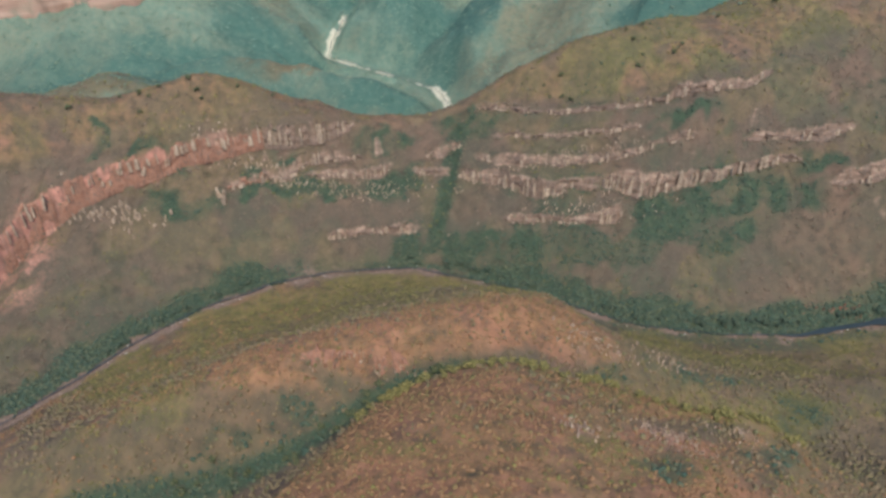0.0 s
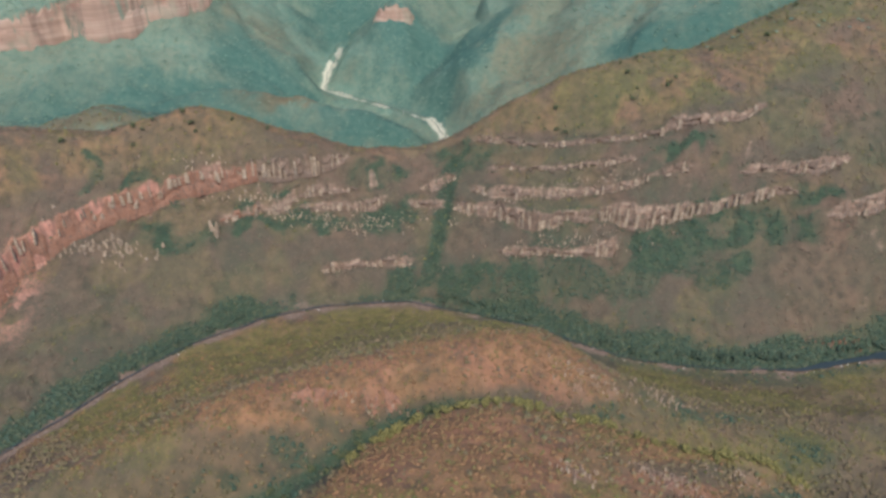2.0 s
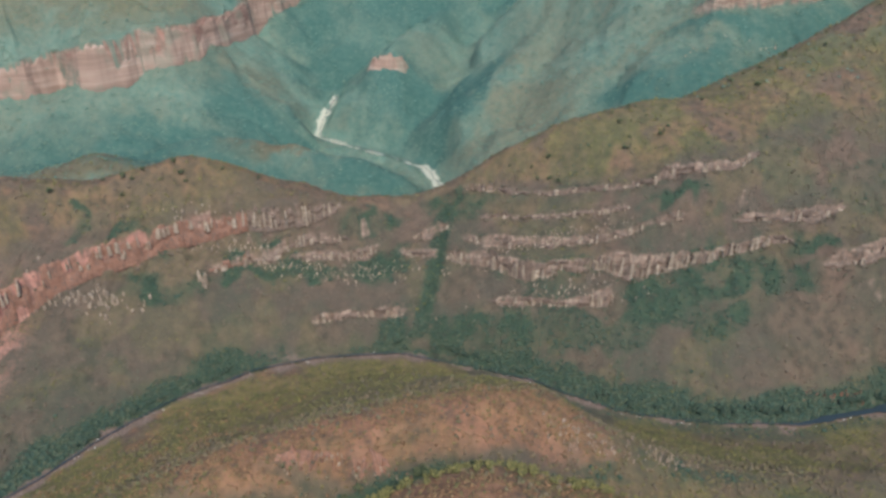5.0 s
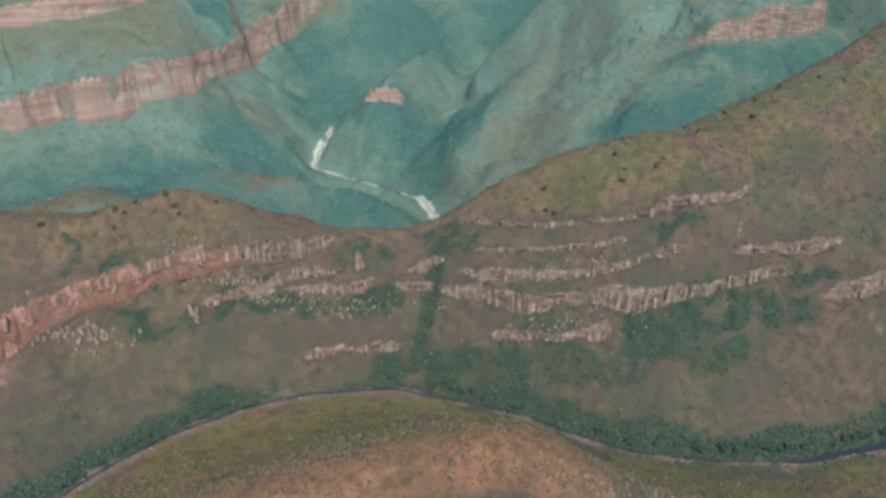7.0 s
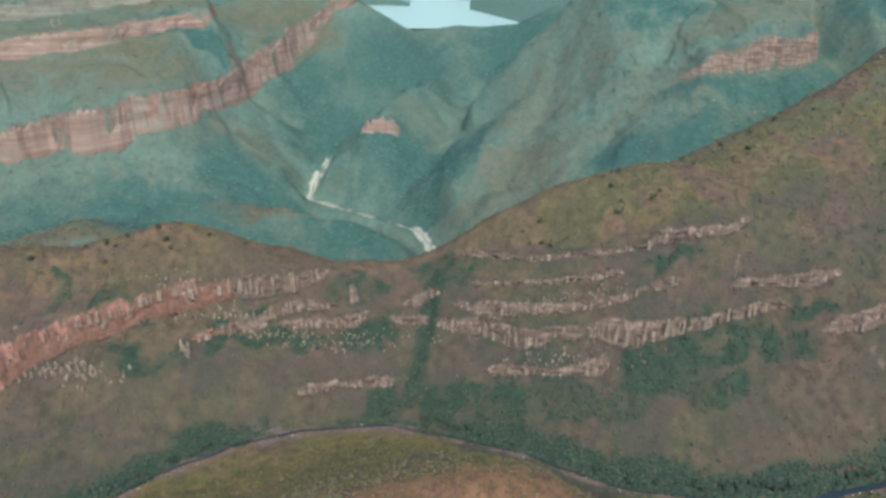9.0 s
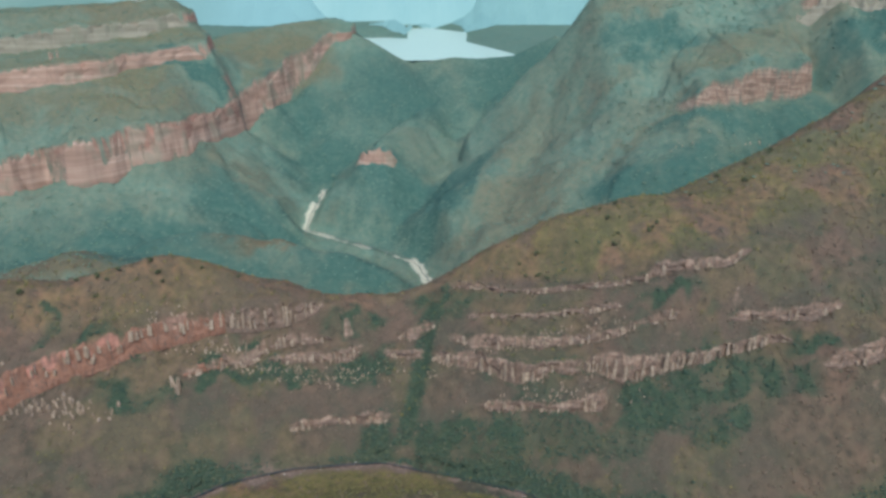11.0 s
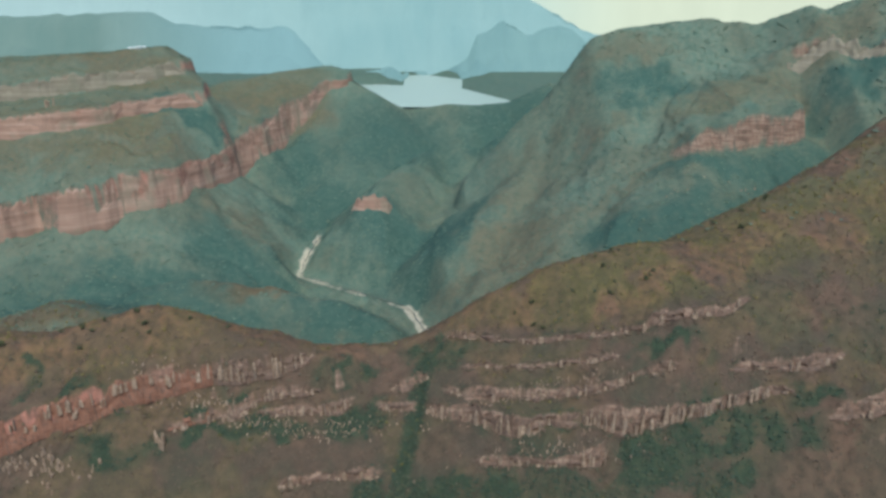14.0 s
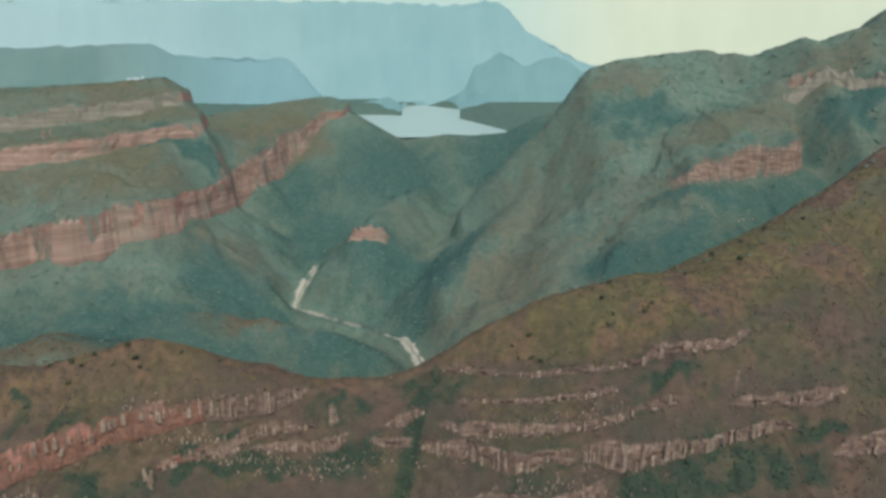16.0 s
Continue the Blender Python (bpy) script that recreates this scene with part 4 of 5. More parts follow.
def band_places(line, spacing, seed, share, upper=0.0):
    """Columns that stand out of a rock band's face; upper: how far up the face they start."""
    rng = np.random.default_rng(seed)
    x, y, zb, h = line
    xs = np.arange(x[0] + 2, x[-1] - 2, spacing)
    xs = (xs + rng.uniform(-0.4, 0.4, len(xs)) * spacing)[rng.random(len(xs)) < share]
    out = []
    for a in xs:
        b, c, t = (np.interp(a, x, w) for w in (y, zb, h))
        u = upper * np.interp(a, [-330, -200], [1, 0])
        out.append((a, b - rng.uniform(-0.8, 1.2) + 0.16 * u * t, c - 2 + u * t, spacing * rng.uniform(0.55, 1.35), (t + 2) * (1 - u) * rng.uniform(0.35, 1.12)))
    return out


def rock_face(root, x, y, z, out, h, material, seed, grain, rows=12, lean=0.16, relief=1.0):
    """Solid rock faces under root, bay by bay: a foot line, the way out of the rock, and its height along the line."""
    s = np.concatenate([[0], np.cumsum(np.hypot(np.diff(x), np.diff(y)))])
    q, v = np.meshgrid(s, np.linspace(0, 1, rows), indexing="ij")
    hh = h[:, None]
    crack = sstep(0.20, 0.02, np.abs(vnoise(q / (1.7 * grain) + 0.12 * v, v * 0.9, seed)))
    crack = np.maximum(crack, 0.6 * (relief > 0.5) * sstep(0.16, 0.02, np.abs(vnoise(q / (0.9 * grain), v * 1.1, seed + 1))))
    bed = vnoise(q / (9 * grain), v * hh / (0.8 * grain) + q / 70, seed + 2)
    off = relief * (0.5 * grain * vnoise(q / (3.1 * grain), v * 1.2, seed + 3) + 0.22 * grain * vnoise(q / (0.9 * grain), v * 3.0, seed + 4) + 0.28 * relief * relief * grain * np.sign(bed) * sstep(0.1, 0.4, np.abs(bed)) - 0.5 * grain * crack) - lean * v * hh
    tall = hh * (0.86 + relief * 0.2 * vnoise(q / (2.3 * grain), 0 * q, seed + 5) + relief * 0.2 * vnoise(q / (0.9 * grain), 0 * q, seed + 6)) * (1 - 0.22 * relief * crack)
    ox, oy = out[0][:, None], out[1][:, None]
    X, Y, Z = x[:, None] + ox * off, y[:, None] + oy * off, z[:, None] + v * tall - 3 * (v == 0)
    back = lean * h + 0.5 * grain + 1.0
    bx, by = x - out[0] * back, y - out[1] * back
    X, Y = np.concatenate([X, bx[:, None]], 1), np.concatenate([Y, by[:, None]], 1)
    Z = np.concatenate([Z, np.minimum(height(bx, by) - 1.0, Z[:, -1])[:, None]], 1)
    x0, y0, z0 = root.location
    V = np.stack([X - x0, Y - y0, Z - z0], -1)
    bay = max(8, int(12 * grain / max(s[-1] / len(s), 0.1)))
    for a in range(0, len(s) - 2, bay):
        b = min(len(s), a + bay + 1)
        new("rock_face", mesh_np("rock_face", V[a:b].reshape(-1, 3), grid_faces(b - a, rows + 1), material)).parent = root


def band_line(pts, ymin, ymax, gappy, spacing=1.5):
    """The foot line of a rock band: x, y, foot height and height of the face."""
    p = np.array(pts, float)
    xs, ys = np.arange(p[0, 0], p[-1, 0], spacing), np.arange(ymin, ymax, 1.5)
    zb, zt = np.interp(xs, p[:, 0], p[:, 1]), np.interp(xs, p[:, 0], p[:, 2])
    Z, _ = near_land(*np.meshgrid(xs, ys, indexing="ij"))
    lo = np.interp(xs, TX, GUIDES[9][0]) + 12
    over = (Z > (0.5 * (zb + zt))[:, None]) & (ys[None] > lo[:, None])
    k = over.any(1)
    xs, zb, zt, y = xs[k], zb[k], zt[k], ys[over.argmax(1)][k] - 2.5
    y = np.convolve(np.pad(y, 3, mode="edge"), np.ones(7) / 7, "valid") - 0.11 * (zt - zb)
    ends = sstep(0, 14, np.minimum(xs - xs[0], xs[-1] - xs))
    broken = vnoise(xs / 9.0, xs * 0, int(p[0, 1]) + 40) + 0.7 * vnoise(xs / 27.0, xs * 0, int(p[0, 1]) + 41)
    gaps = sstep(-0.55, -0.05, broken) if gappy else 0.45 + 0.55 * sstep(-0.9, -0.3, broken)
    return xs, y, zb, (zt - zb) * (0.2 + 0.8 * ends * gaps)


LEDGES = []
for i, (key, spacing, share, ymin, ymax, label) in enumerate((
        ("upper_west", 4.8, 0.5, 560, 1010, "tall red sandstone cliff with pale broken columns along its top"), ("main_west", 4.6, 0.5, 820, 1000, "short pale pink rock band of broken columns"),
        ("main_gap", 4.6, 0.6, 820, 1000, "pale rock band of columns beside the dark cleft"), ("main", 4.8, 0.52, 800, 1000, "long pale pink sandstone rock band of upright columns"),
        ("west_broken", 5.2, 0.6, 800, 1010, "broken pale rock columns below the red cliff"), ("middle_east", 4.6, 0.45, 840, 1020, "low pale sandstone rock band on the ridge"),
        ("upper_east", 4.2, 0.35, 860, 1040, "thin broken ledge of pale rock on the ridge"), ("rim_east", 4.4, 0.42, 880, 1060, "pale sandstone rim under the grassy ridge top"),
        ("right", 4.8, 0.5, 820, 1000, "pinkish rock band of upright columns on the ridge"), ("east_spur", 5.0, 0.55, 780, 960, "pale rock band on the ridge's eastern spur"),
        ("low_west", 4.4, 0.55, 820, 930, "low pale rock band above the river wood"), ("low_east", 4.6, 0.5, 780, 900, "low broken rock band above the wooded slope"),
        ("gap", 4.6, 0.75, 930, 1020, "pale broken columns beside the saddle"))):
    pts = BANDS[key]
    line = band_line(pts, ymin, ymax, key not in ("upper_west", "main", "main_gap"))
    LEDGES.append(line)
    x, y, z, h = line
    root = cliff(label, band_places(line, spacing, 200 + i, share, 0.6 if key == "upper_west" else 0.0), PALE_COLUMNS, 310 + i)
    out = (np.gradient(y) / np.hypot(np.gradient(x), np.gradient(y)), -np.gradient(x) / np.hypot(np.gradient(x), np.gradient(y)))
    for lo, hi, stone in ((-900, -262, RED_ROCK), (-262, 900, BAND_ROCK)):
        k = (x >= lo) & (x < hi)
        if k.sum() > 4:
            rock_face(root, x[k], y[k], z[k], (out[0][k], out[1][k]), h[k], stone, 320 + 7 * i, 4.5 if key != "upper_west" else 7.0 if lo < -800 else 5.0, relief=0.6 if lo < -800 and key == "upper_west" else 1.0)


# ---- plants ----
def blob(seed):
    """A low clump of foliage, 1 m across, with an uneven outline."""
    bm = bmesh.new()
    bmesh.ops.create_icosphere(bm, subdivisions=1, radius=0.5)
    V = np.array([v.co for v in bm.verts])
    F = np.array([[v.index for v in f.verts] for f in bm.faces])
    bm.free()
    return V, F


BLOB_V, BLOB_F = blob(0)


def scatter(x, y, size, tall, seed, sink=0.12):
    """Clumps at these places, as one array of corners and one of faces."""
    rng = np.random.default_rng(seed)
    n = len(x)
    z = height(x, y)
    V = BLOB_V[None] * rng.uniform(0.62, 1.3, (n, len(BLOB_V), 1))
    turn = rng.uniform(0, 6.28, n)
    c, s = np.cos(turn)[:, None], np.sin(turn)[:, None]
    V = np.stack([V[..., 0] * c - V[..., 1] * s, V[..., 0] * s + V[..., 1] * c, V[..., 2]], -1)
    V = V * np.stack([size * rng.uniform(0.75, 1.3, n), size * rng.uniform(0.75, 1.3, n), size * tall * rng.uniform(0.7, 1.35, n)], -1)[:, None, :]
    V = V + np.stack([x, y, z + size * tall * (0.42 - sink)], -1)[:, None, :]
    F = BLOB_F[None] + (np.arange(n) * len(BLOB_V))[:, None, None]
    return V.reshape(-1, 3), F.reshape(-1, 3)


def sprinkle(name, label, material, box, count, weight, sizes, tall, seed, tries=6):
    """Scrub or wood that grows in a box of the plan, thicker where weight is high."""
    global STEEP_AT
    rng = np.random.default_rng(seed)
    x, y = rng.uniform(box[0], box[1], count * tries), rng.uniform(box[2], box[3], count * tries)
    seen = np.abs(x - 15) < np.where(y < 620, 60 + 1.02 * y, 245 + 0.72 * y)
    x, y = x[seen], y[seen]
    e = 2.0
    z = height(x, y)
    STEEP_AT = 1 / np.sqrt(1 + ((height(x + e, y) - z) / e) ** 2 + ((height(x, y + e) - z) / e) ** 2)
    c = covers(x, y, z)
    keep = rng.random(len(x)) < weight(c, x, y, z) * (1 - 0.9 * c["bed"]) * (1 - 0.85 * c["rock"])
    x, y = x[keep][:count], y[keep][:count]
    size = sizes[0] + (sizes[1] - sizes[0]) * rng.random(len(x)) ** 1.8
    V, F = scatter(x, y, size, tall, seed + 1)
    return tagged(new(name, mesh_np(name, V, F, material)), label, "scrub", kind="stuff")


rng = np.random.default_rng(398)
bx, by = [], []
for x, y, z, h in LEDGES:
    k = rng.integers(0, len(x), int(len(x) * 0.42))
    bx.append(x[k] + rng.normal(0, 1.0, len(k)))
    by.append(y[k] + np.where(rng.random(len(k)) < 0.6, rng.uniform(-5.0, -1.5, len(k)), rng.uniform(3.0, 7.0, len(k))))
bx, by = np.concatenate(bx), np.concatenate(by)
V, F = scatter(bx, by, rng.uniform(2.0, 5.0, len(bx)), 0.9, 399)
tagged(new("ledge_scrub", mesh_np("ledge_scrub", V, F, SCRUB_GREY)), "grey-brown bushes along the rock ledges", "scrub", kind="stuff")
sprinkle("dry_scrub", "dry orange-brown bushes on the near hills", SCRUB_DRY, (-640, 680, 180, 700), 16000, lambda c, x, y, z: c["dry"] ** 1.5 * (1 - c["wood"]), (1.0, 3.4), 0.75, 400)
sprinkle("green_scrub", "yellow-green bushes on the near slopes", SCRUB_GREEN, (-720, 720, 180, 800), 13000, lambda c, x, y, z: c["green"] * 0.95 + 0.02 * (1 - c["wood"]) * (y < 560), (1.0, 3.0), 0.8, 410)
sprinkle("grey_scrub", "grey-brown leafless scrub on the ridge slopes", SCRUB_GREY, (-860, 900, 420, 1230), 24000, lambda c, x, y, z: (0.3 + 0.45 * (y > np.interp(x, TX, GUIDES[9][0]))) * (1 - c["wood"]) * (1 - c["far"]) * (1 - 0.8 * c["dry"]) * (1 - 0.6 * c["green"]), (1.2, 3.6), 0.8, 420)
sprinkle("flank_scrub", "olive-brown bushes on the near hills' shaded flanks", SCRUB_OLIVE, (-420, 420, 300, 620), 6000, lambda c, x, y, z: 0.9 * (1 - c["dry"]) * (1 - c["wood"]) * (1 - c["green"]), (1.6, 4.6), 0.85, 425, 12)
sprinkle("ridge_scrub", "olive bushes along the ridge top", SCRUB_GREEN, (-760, 860, 860, 1230), 3500, lambda c, x, y, z: 0.8 * c["green"], (1.4, 4.2), 0.8, 430)
sprinkle("dark_wood", "dark green trees along river and gullies", WOOD_DARK, (-860, 860, 200, 1080), 13000, lambda c, x, y, z: sstep(0.4, 0.75, c["wood"]), (1.8, 5.0), 0.6, 440, 9)
sprinkle("river_wood", "dense dark green riverside thicket", WOOD_DARK, (-560, 640, 470, 880), 5000, lambda c, x, y, z: sstep(60, 34, along(RIVER, x, y)[0]) * sstep(0.55, 0.85, c["wood"]) * ((y > np.interp(x, TX, GUIDES[9][0])) | (x > 30)), (2.0, 5.0), 0.68, 460, 40)
sprinkle("valley_wood", "woodland on the far valley slopes, tinted blue-green for haze", WOOD_FAR, (-1500, 1400, 1080, 2650), 34000, lambda c, x, y, z: np.clip(c["far"] + 0.1, 0, 1) * (1 - 0.8 * c["wood"]), (3.5, 8.0), 0.3, 450)


# ---- cliffs of the far tablelands ----
def tableland_cliff(label, line, x0, x1, material, seed, proud=2.0, reach=90, least=10.0):
    """A cliff along a tableland's edge, set where the ground steps up most."""
    p = np.array(line, float)[:, :2]
    s = np.concatenate([[0], np.cumsum(np.hypot(*np.diff(p, axis=0).T))])
    u = np.arange(0, s[-1], 4.0)
    x, y = np.interp(u, s, p[:, 0]), np.interp(u, s, p[:, 1])
    keep = (x > x0) & (x < x1)
    keep &= np.arange(len(x)) < (np.nonzero(keep)[0][0] + np.argmin(keep[np.nonzero(keep)[0][0]:]) if not keep[np.nonzero(keep)[0][0]:].all() else len(x))
    dx, dy = np.gradient(np.convolve(np.pad(x, 4, mode="edge"), np.ones(9) / 9, "valid")), np.gradient(np.convolve(np.pad(y, 4, mode="edge"), np.ones(9) / 9, "valid"))
    n = np.hypot(dx, dy)
    x, y, nx, ny = x[keep], y[keep], (-dy / n)[keep], (dx / n)[keep]
    off = np.arange(-reach, reach + 1, 2.0)
    Z = height(x[:, None] + nx[:, None] * off, y[:, None] + ny[:, None] * off)
    rise = Z[:, 7:] - Z[:, :-7]
    way = np.sign(np.median(np.take_along_axis(rise, np.abs(rise).argmax(1)[:, None], 1)))
    j = (rise * way).argmax(1)
    far_i = np.array([np.median(j[max(0, i - 2):i + 3]) for i in range(len(j))])
    far_i = np.convolve(np.pad(far_i, 2, mode="edge"), np.ones(5) / 5, "valid")
    lo = np.clip(np.round(far_i if way > 0 else far_i + 7), 0, Z.shape[1] - 1).astype(int)
    hi = np.clip(np.round(far_i + 7 if way > 0 else far_i), 0, Z.shape[1] - 1).astype(int)
    r = np.arange(len(x))
    foot, top = Z[r, lo], Z[r, hi]
    foot, top = (np.convolve(np.pad(w, 3, mode="edge"), np.ones(7) / 7, "valid") for w in (foot, top))
    ends = sstep(0, 40, np.minimum(r, len(r) - 1 - r) * 4.0)
    h = np.maximum(top - foot, least) * (0.15 + 0.85 * ends)
    at = off[lo] - way * proud
    root = tagged(new("cliff"), label, "cliff", "cliffs of the tablelands")
    root.location = (x.mean(), y.mean(), foot.mean())
    rock_face(root, x + nx * at, y + ny * at, foot, (-way * nx, -way * ny), h, material, seed, 9.0, 16, 0.12, 0.45)
    return root


for i, (line, x0, x1, stone, label) in enumerate((
        (WEST_EDGE, -1150, -475, FAR_RED_ROCK, "long red sandstone cliff under the western tableland"),
        (WEST_EDGE, -500, -240, FAR_RED_ROCK, "orange-pink cliff running back along the valley"),
        (WEST_BENCH, -1150, -575, FAR_RED_ROCK, "weathered red-brown cliff on the tableland's middle step"),
        (WEST_TOP, -1150, -632, FAR_ROCK, "pale brown cliff below the flat tableland top"),
        (EAST_EDGE, 500, 930, FAR_RED_ROCK, "orange-pink sandstone cliff under the eastern massif"),
        (EAST_TOP, 600, 900, FAR_ROCK, "grey-brown upper cliff of the eastern massif"))):
    tableland_cliff(label, line, x0, x1, stone, 500 + 9 * i, 8.0 if line is EAST_EDGE else 2.0)


def ledge(label, line, tall, seed, material=FAR_ROCK, grain=7.0, kind="cliff", lean=0.3):
    """A rock face that crops out of the slope along a line of the plan."""
    p = np.array(line, float)
    s = np.concatenate([[0], np.cumsum(np.hypot(*np.diff(p, axis=0).T))])
    u = np.arange(0, s[-1], grain / 2.5)
    x, y = (np.convolve(np.pad(np.interp(u, s, p[:, j]), 2, mode="edge"), np.ones(5) / 5, "valid") for j in (0, 1))
    dx, dy = np.gradient(x), np.gradient(y)
    n = np.hypot(dx, dy)
    z = height(x, y) - 2
    h = tall * (0.35 + 0.65 * sstep(0, 0.14 * s[-1], np.minimum(u, s[-1] - u))) * (1 + 0.2 * vnoise(u / (3 * grain), u * 0, seed))
    root = tagged(new(kind), label, kind.replace("_", " "), "rock ledges on the slopes")
    root.location = (x.mean(), y.mean(), z.mean())
    rock_face(root, x, y, z, (dy / n, -dx / n), h, material, seed, grain, 10, lean, 0.7)
    return root


ledge("long tan cliff under the massif's eastern summit", [(860, 1722), (930, 1692), (978, 1660), (1030, 1610), (1080, 1600), (1140, 1610)], 42, 542, grain=9.0)
ledge("pink rock knob on a wooded spur", [(-166, 1812), (-150, 1792), (-126, 1782), (-98, 1784), (-72, 1792), (-56, 1812)], 40, 544, FAR_RED_ROCK, 6.0, "rock_outcrop")
ledge("low pinkish cliff on the near hill's flank", [(-128, 456), (-118, 448), (-80, 438), (-40, 440), (-22, 452)], 22, 545, RED_ROCK, 3.2, lean=0.65)


# ---- rock outcrops on the near hills and the far spur ----
def outcrop(label, x, y, rx, ry, count, width, tall, seed, kinds=PALE_COLUMNS):
    rng = np.random.default_rng(seed)
    px, py = x + rng.normal(0, rx, count), y + rng.normal(0, ry, count)
    pz = height(px, py)
    spots = [(a, b, c - 0.4, width * rng.uniform(0.6, 1.4), tall * rng.uniform(0.5, 1.3)) for a, b, c in zip(px, py, pz)]
    root = cliff(label, spots, kinds, seed)
    root.name = "rock_outcrop"
    return tagged(root, category="rock outcrop", group="rock outcrops")


outcrop("pinkish rock face on the near hill's flank", -70, 449, 27, 3.0, 60, 1.8, 4.6, 600, PALE_COLUMNS + RED_COLUMNS)
outcrop("pale broken rocks on the near hilltop", 92, 316, 9, 5, 34, 1.3, 3.8, 601, WHITE_COLUMNS)
outcrop("white weathered rocks among bushes on the hill's shoulder", 165, 336, 17, 6, 110, 1.2, 3.0, 602, WHITE_COLUMNS)
outcrop("pale rocks among bushes on the hill's shoulder", 224, 364, 11, 6, 40, 1.3, 3.0, 603, WHITE_COLUMNS)
outcrop("pale rocks along the hill's back crest", 150, 506, 26, 7, 90, 1.5, 3.6, 604, WHITE_COLUMNS)
outcrop("white rocks on the hill's eastern flank", 224, 515, 15, 6, 60, 1.5, 3.8, 605, WHITE_COLUMNS)
outcrop("scattered pale rocks under the western cliff", -250, 914, 60, 7, 130, 2.2, 4.2, 609)
outcrop("ragged pale rocks on the slope below the red cliff", -452, 822, 36, 7, 70, 3.2, 6.5, 610)
outcrop("pale stub of rock on the scrub slope", -315, 860, 3.5, 3, 8, 4.0, 13.0, 611)
outcrop("pale rock pinnacle on the tableland's bench", -884, 1812, 6, 4, 6, 6.0, 22.0, 607)
outcrop("pale broken rocks scattered below the ridge's rock band", -110, 925, 60, 8, 110, 1.8, 4.2, 612)
outcrop("pale rocks strewn under the ridge's main band", 190, 850, 70, 9, 80, 1.8, 5.0, 613)
outcrop("low pale ledge of broken rocks on the ridge", 150, 915, 70, 5, 90, 1.8, 4.0, 614)
outcrop("scattered grey rocks on the wooded eastern slope", 640, 1440, 62, 9, 16, 2.6, 4.0, 616)
outcrop("small white rocks on the tableland's bench", -752, 1806, 9, 4, 8, 3.0, 5.0, 615, WHITE_COLUMNS)
outcrop("pink rock bank beside the river pool", 520, 706, 22, 4, 26, 2.4, 5.0, 608, RED_COLUMNS)


# ---- boulders in the riverbeds ----
def boulder_meshes(count, seed):
    rng = np.random.default_rng(seed)
    out = []
    for _ in range(count):
        bm = bmesh.new()
        bmesh.ops.create_icosphere(bm, subdivisions=1, radius=0.5)
        for v in bm.verts:
            v.co *= rng.uniform(0.72, 1.15)
            v.co.z *= 0.75
        me = bpy.data.meshes.new("boulder")
        bm.to_mesh(me)
        bm.free()
        me.materials.append(BOULDER)
        out.append(me)
    return out


BOULDERS = boulder_meshes(8, 9)


def boulders(course, count, spread, sizes, label, group, seed, xr=(-470, 600), clumps=()):
    rng = np.random.default_rng(seed)
    p = np.array(course, float)
    s = np.concatenate([[0], np.cumsum(np.hypot(*np.diff(p[:, :2], axis=0).T))])
    u = rng.uniform(0, s[-1], count * 3)
    x, y = np.interp(u, s, p[:, 0]), np.interp(u, s, p[:, 1])
    keep = (x > xr[0]) & (x < xr[1])
    if clumps:
        near = np.min([np.abs(x - c) for c in clumps], axis=0)
        keep &= rng.random(len(x)) < 0.12 + np.exp(-(near / 22.0) ** 2)
    x, y = x[keep][:count], y[keep][:count]
    x, y = x + rng.normal(0, spread, len(x)), y + rng.normal(0, spread, len(x))
    z = height(x, y)
    for a, b, c in zip(x, y, z):
        d = sizes[0] + (sizes[1] - sizes[0]) * rng.random() ** 2.5
        ob = tagged(new("boulder", BOULDERS[rng.integers(len(BOULDERS))]), label, "boulder", group)
        ob.matrix_basis = Matrix.LocRotScale((a, b, c + 0.18 * d), Euler((rng.uniform(-0.2, 0.2), rng.uniform(-0.2, 0.2), rng.uniform(0, 6.28))), (d, d * rng.uniform(0.7, 1.1), d * rng.uniform(0.6, 1.0)))


boulders(RIVER, 150, 3.4, (0.7, 2.6), "pale water-worn boulder on the gravel riverbed", "boulders along the river", 700, clumps=(-450, -383, -330, -300, -235, -150, -130, -60, 60, 240, 455, 520))
boulders(FAR_RIVER, 130, 5.0, (1.0, 3.4), "cream-white boulder in the far stony streambed", "boulders along the far stream", 710, (-320, 60))


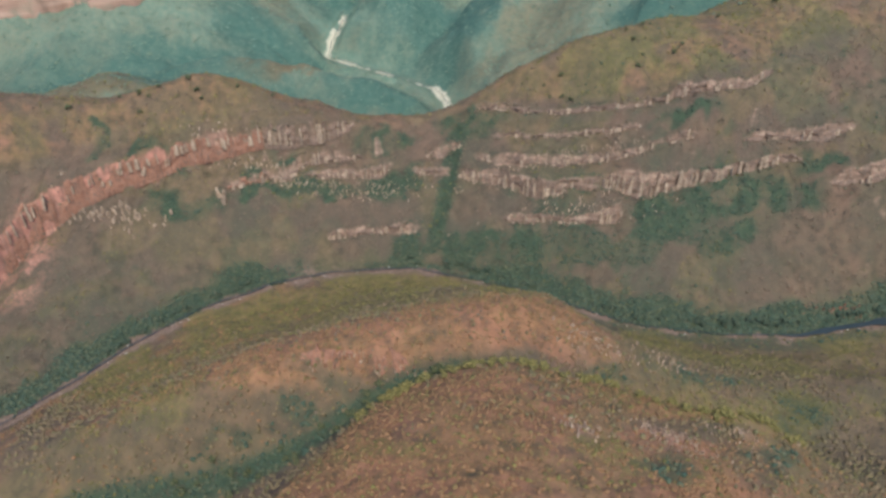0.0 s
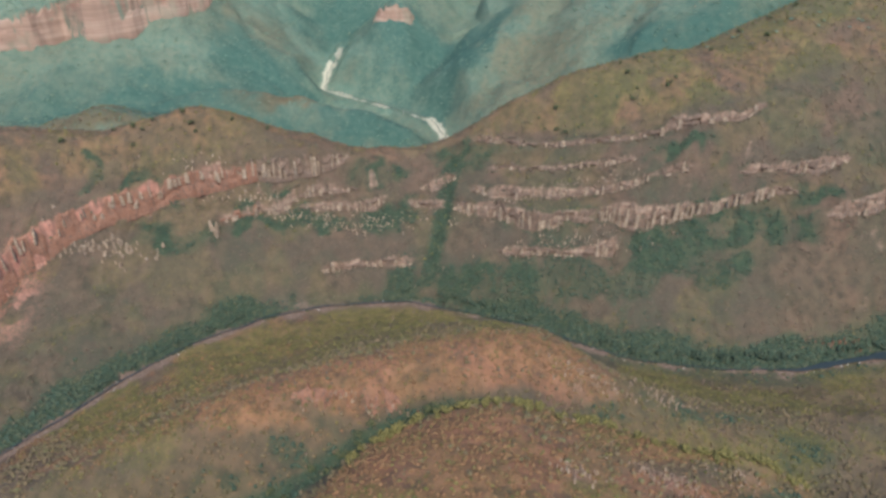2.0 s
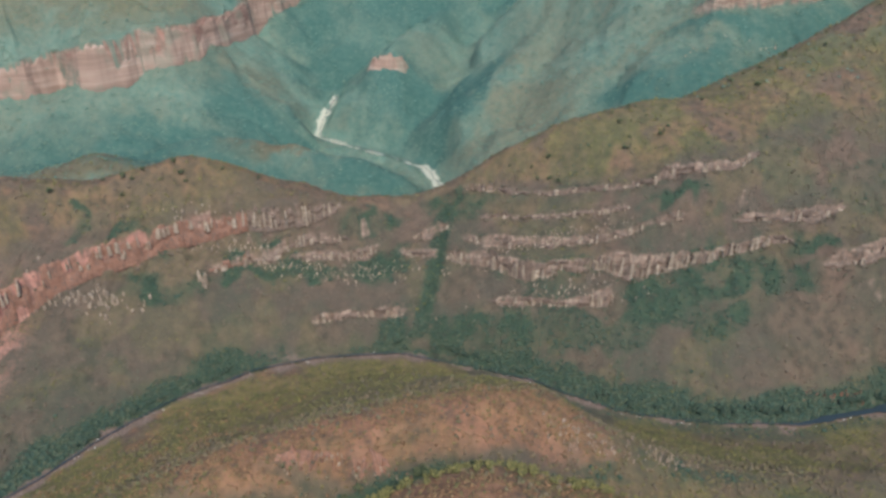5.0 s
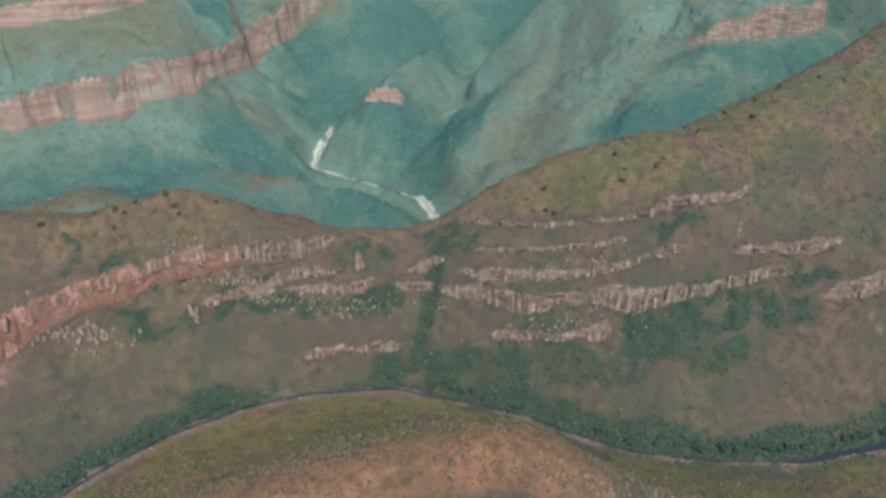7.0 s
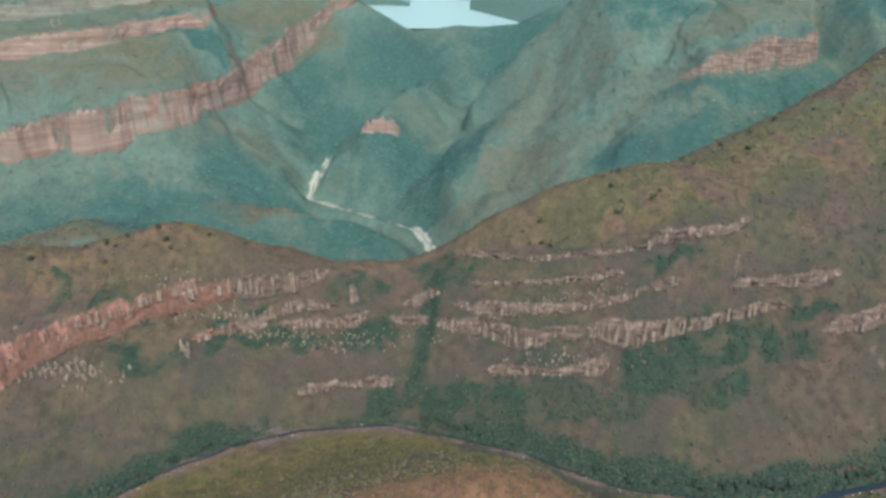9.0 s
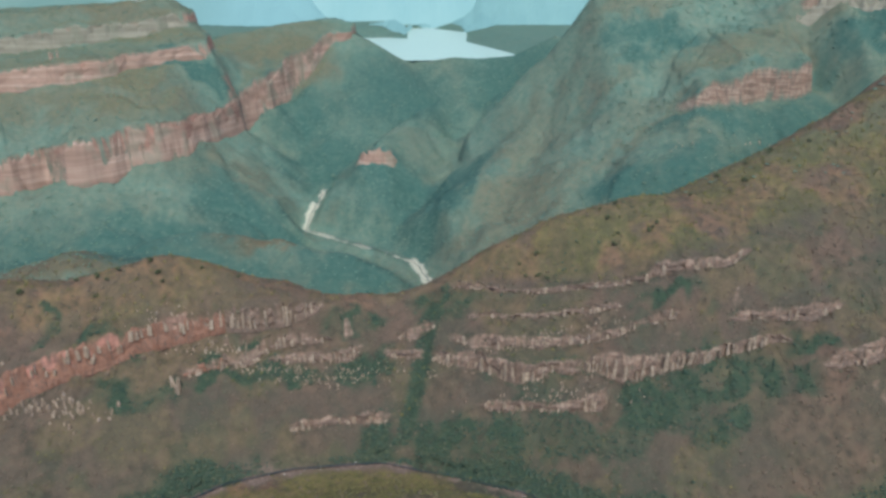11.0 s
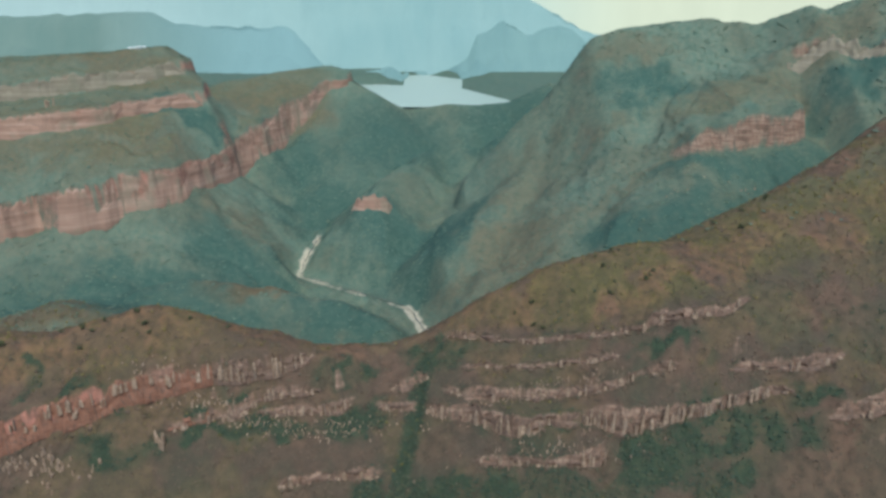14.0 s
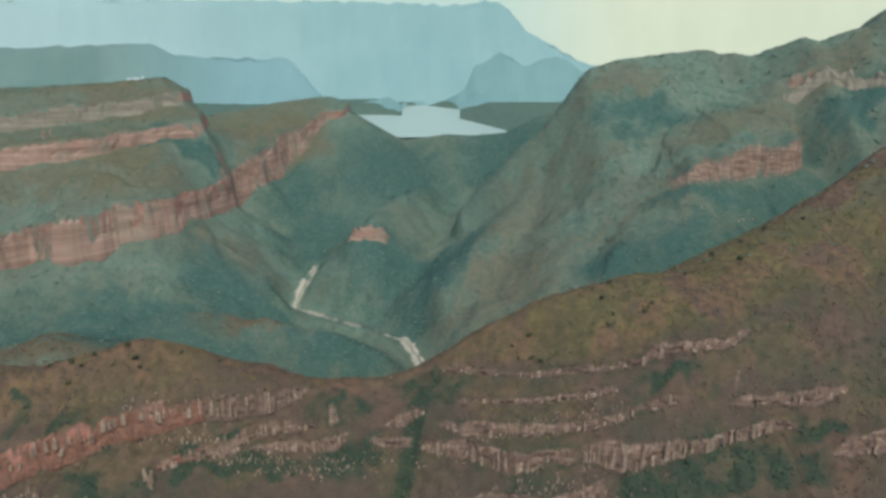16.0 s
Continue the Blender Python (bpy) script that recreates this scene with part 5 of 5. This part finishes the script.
# ---- single trees ----
def tree_parts(seed, tall, wide, leaves):
    """A tapered trunk with limbs, and a crown of many clumps."""
    rng = np.random.default_rng(seed)
    bm = bmesh.new()

    def limb(p, q, r0, r1):
        axis = Vector(q) - Vector(p)
        m = axis.to_track_quat("Z", "Y").to_matrix()
        rings = []
        for end, r in ((Vector(p), r0), (Vector(q), r1)):
            rings.append([bm.verts.new(end + m @ Vector((r * math.cos(a), r * math.sin(a), 0))) for a in np.arange(6) * math.pi / 3])
        for i in range(6):
            bm.faces.new((rings[0][i], rings[0][(i + 1) % 6], rings[1][(i + 1) % 6], rings[1][i]))
        bm.faces.new(rings[1])

    fork = (rng.normal(0, 0.1), rng.normal(0, 0.1), tall * 0.38)
    limb((0, 0, -0.6), fork, 0.05 * tall, 0.03 * tall)
    tips = []
    for k in range(6):
        a = k * 1.05 + rng.uniform(-0.3, 0.3)
        tip = (wide * 0.33 * math.cos(a), wide * 0.33 * math.sin(a), tall * rng.uniform(0.55, 0.85))
        limb(fork, tip, 0.024 * tall, 0.008 * tall)
        tips.append(tip)
    trunk = bpy.data.meshes.new("trunk")
    bm.to_mesh(trunk)
    bm.free()
    trunk.materials.append(BARK)
    V, F = [], []
    for k in range(30):
        t = tips[k % 6]
        c = np.array(t) * rng.uniform(0.7, 1.15) + rng.normal(0, 0.10 * wide, 3) * (1, 1, 0.6)
        V.append(BLOB_V * rng.uniform(0.6, 1.35, (len(BLOB_V), 1)) * (0.30 * wide, 0.30 * wide, 0.20 * wide) * rng.uniform(0.7, 1.2) + c)
        F.append(BLOB_F + k * len(BLOB_V))
    return trunk, mesh_np("crown", np.concatenate(V), np.concatenate(F), leaves)


def tree(seed, tall, wide, leaves, label):
    trunk, crown = tree_parts(seed, tall, wide, leaves)
    root = tagged(new("tree"), label, "tree")
    for name, me in (("trunk", trunk), ("crown", crown)):
        new(name, me).parent = root
    return root


def plant(first, places, group, seed):
    rng = np.random.default_rng(seed)
    x, y = np.array([p[0] for p in places], float), np.array([p[1] for p in places], float)
    z = height(x, y)
    tagged(first, group=group)
    for i, (a, b, c) in enumerate(zip(x, y, z)):
        m = pose(a, b, c, 0, 0, rng.uniform(0, 360))
        k = rng.uniform(0.75, 1.3)
        ob = first if i == 0 else copy_thing(first, m)
        ob.matrix_basis = m @ Matrix.Diagonal((k, k, k, 1))


rng = np.random.default_rng(77)
dark = tree(1, 6.0, 7.0, GULLY_LEAVES, "dark green round-crowned tree on the grassy ridge top")
xs = np.concatenate([rng.uniform(-560, -170, 8), rng.uniform(90, 640, 18)])
plant(dark, [(-365, 962), (-352, 950), (-300, 975), (-420, 945), (345, 1010), (352, 1016), (338, 1006)] + [(x, np.interp(x, TX, GUIDES[13][0]) - rng.uniform(5, 75)) for x in xs], "trees on the ridge top", 1)
bank_tree = tree(2, 7.5, 8.0, WOOD_DARK, "dark green leafy tree beside the river")
xs = rng.uniform(-430, 580, 80)
xs = xs[(xs < -260) | (xs > -50)]
plant(bank_tree, [(x, np.interp(x, TX, GUIDES[9][0]) + rng.uniform(3, 13)) for x in xs], "trees along the river bank", 2)
lime = tree(3, 5.5, 7.0, SCRUB_GREEN, "yellow-green bushy tree on the near hill's edge")
xs = rng.uniform(-70, 290, 110)
plant(lime, [(x, np.interp(x, TX, GUIDES[4][0]) + rng.normal(3, 6)) for x in xs], "trees along the hill's edge", 3)
gul = tree(4, 6.0, 6.0, GULLY_LEAVES, "green leafy tree in the shady gully")
xs = rng.uniform(-240, 290, 50)
plant(gul, [(x, np.interp(x, TX, GUIDES[5][0]) + rng.normal(0, 7)) for x in xs], "trees in the gully", 4)


# ---- lodges on the tableland's rim ----
_k = Nodes("whitewash", 0.8, 0.3)
WHITEWASH = _k.finish(_k.ramp(_k.noise(0.8, 3), [(0.3, (0.68, 0.66, 0.60)), (0.7, (0.80, 0.78, 0.73))]))
_k = Nodes("grey_roof_sheet", 0.6, 0.4)
ROOF = _k.finish(_k.ramp(_k.noise(1.5, 3), [(0.3, (0.40, 0.40, 0.38)), (0.7, (0.62, 0.61, 0.58))]))
_k = Nodes("dark_window_glass", 0.1, 0.5)
PANE = _k.finish((0.03, 0.035, 0.04))


def part(name, bm, material, parent, label=""):
    me = bpy.data.meshes.new(name)
    bm.to_mesh(me)
    bm.free()
    me.materials.append(material)
    ob = new(name, me)
    ob.parent = parent
    return tagged(ob, label)


def box(sx, sy, sz, at):
    bm = bmesh.new()
    bmesh.ops.create_cube(bm, size=1.0, matrix=Matrix.Translation(at) @ Matrix.Diagonal((sx, sy, sz, 1)))
    bmesh.ops.bevel(bm, geom=bm.edges[:], offset=0.03, segments=1, affect="EDGES")
    return bm


def lodge(x, y, turn, length):
    root = tagged(new("lodge"), "small whitewashed lodge with a grey pitched roof", "house", "lodges on the tableland rim")
    part("wall", box(length, 7, 3.6, (0, 0, 1.3)), WHITEWASH, root)
    bm = bmesh.new()
    rows = [[bm.verts.new((sx * (length / 2 + 0.6), yy, zz)) for yy, zz in ((-4.2, 2.9), (0, 5.4), (4.2, 2.9), (4.2, 2.65), (0, 5.15), (-4.2, 2.65))] for sx in (-1, 1)]
    for i in range(6):
        bm.faces.new((rows[0][i], rows[0][(i + 1) % 6], rows[1][(i + 1) % 6], rows[1][i]))
    for r in rows:
        bm.faces.new(r)
    bmesh.ops.recalc_face_normals(bm, faces=bm.faces[:])
    part("roof", bm, ROOF, root)
    part("door", box(1.1, 0.12, 2.1, (0, -3.55, 0.95)), BARK, root)
    for wx in (-length * 0.3, length * 0.3):
        frame_part = part("window", box(1.8, 0.12, 1.4, (wx, -3.55, 1.7)), WHITEWASH, root)
        part("pane", box(1.5, 0.12, 1.1, (wx, -3.58, 1.7)), PANE, frame_part, "dark glass pane")
    root.matrix_basis = pose(x, y, float(height(np.array([x]), np.array([y]))[0]), 0, 0, turn)


for x, y, turn, length in ((-792, 2112, 8, 9), (-781, 2118, 20, 7), (-769, 2116, 5, 9), (-758, 2124, 30, 7)):
    lodge(x, y, turn, length)
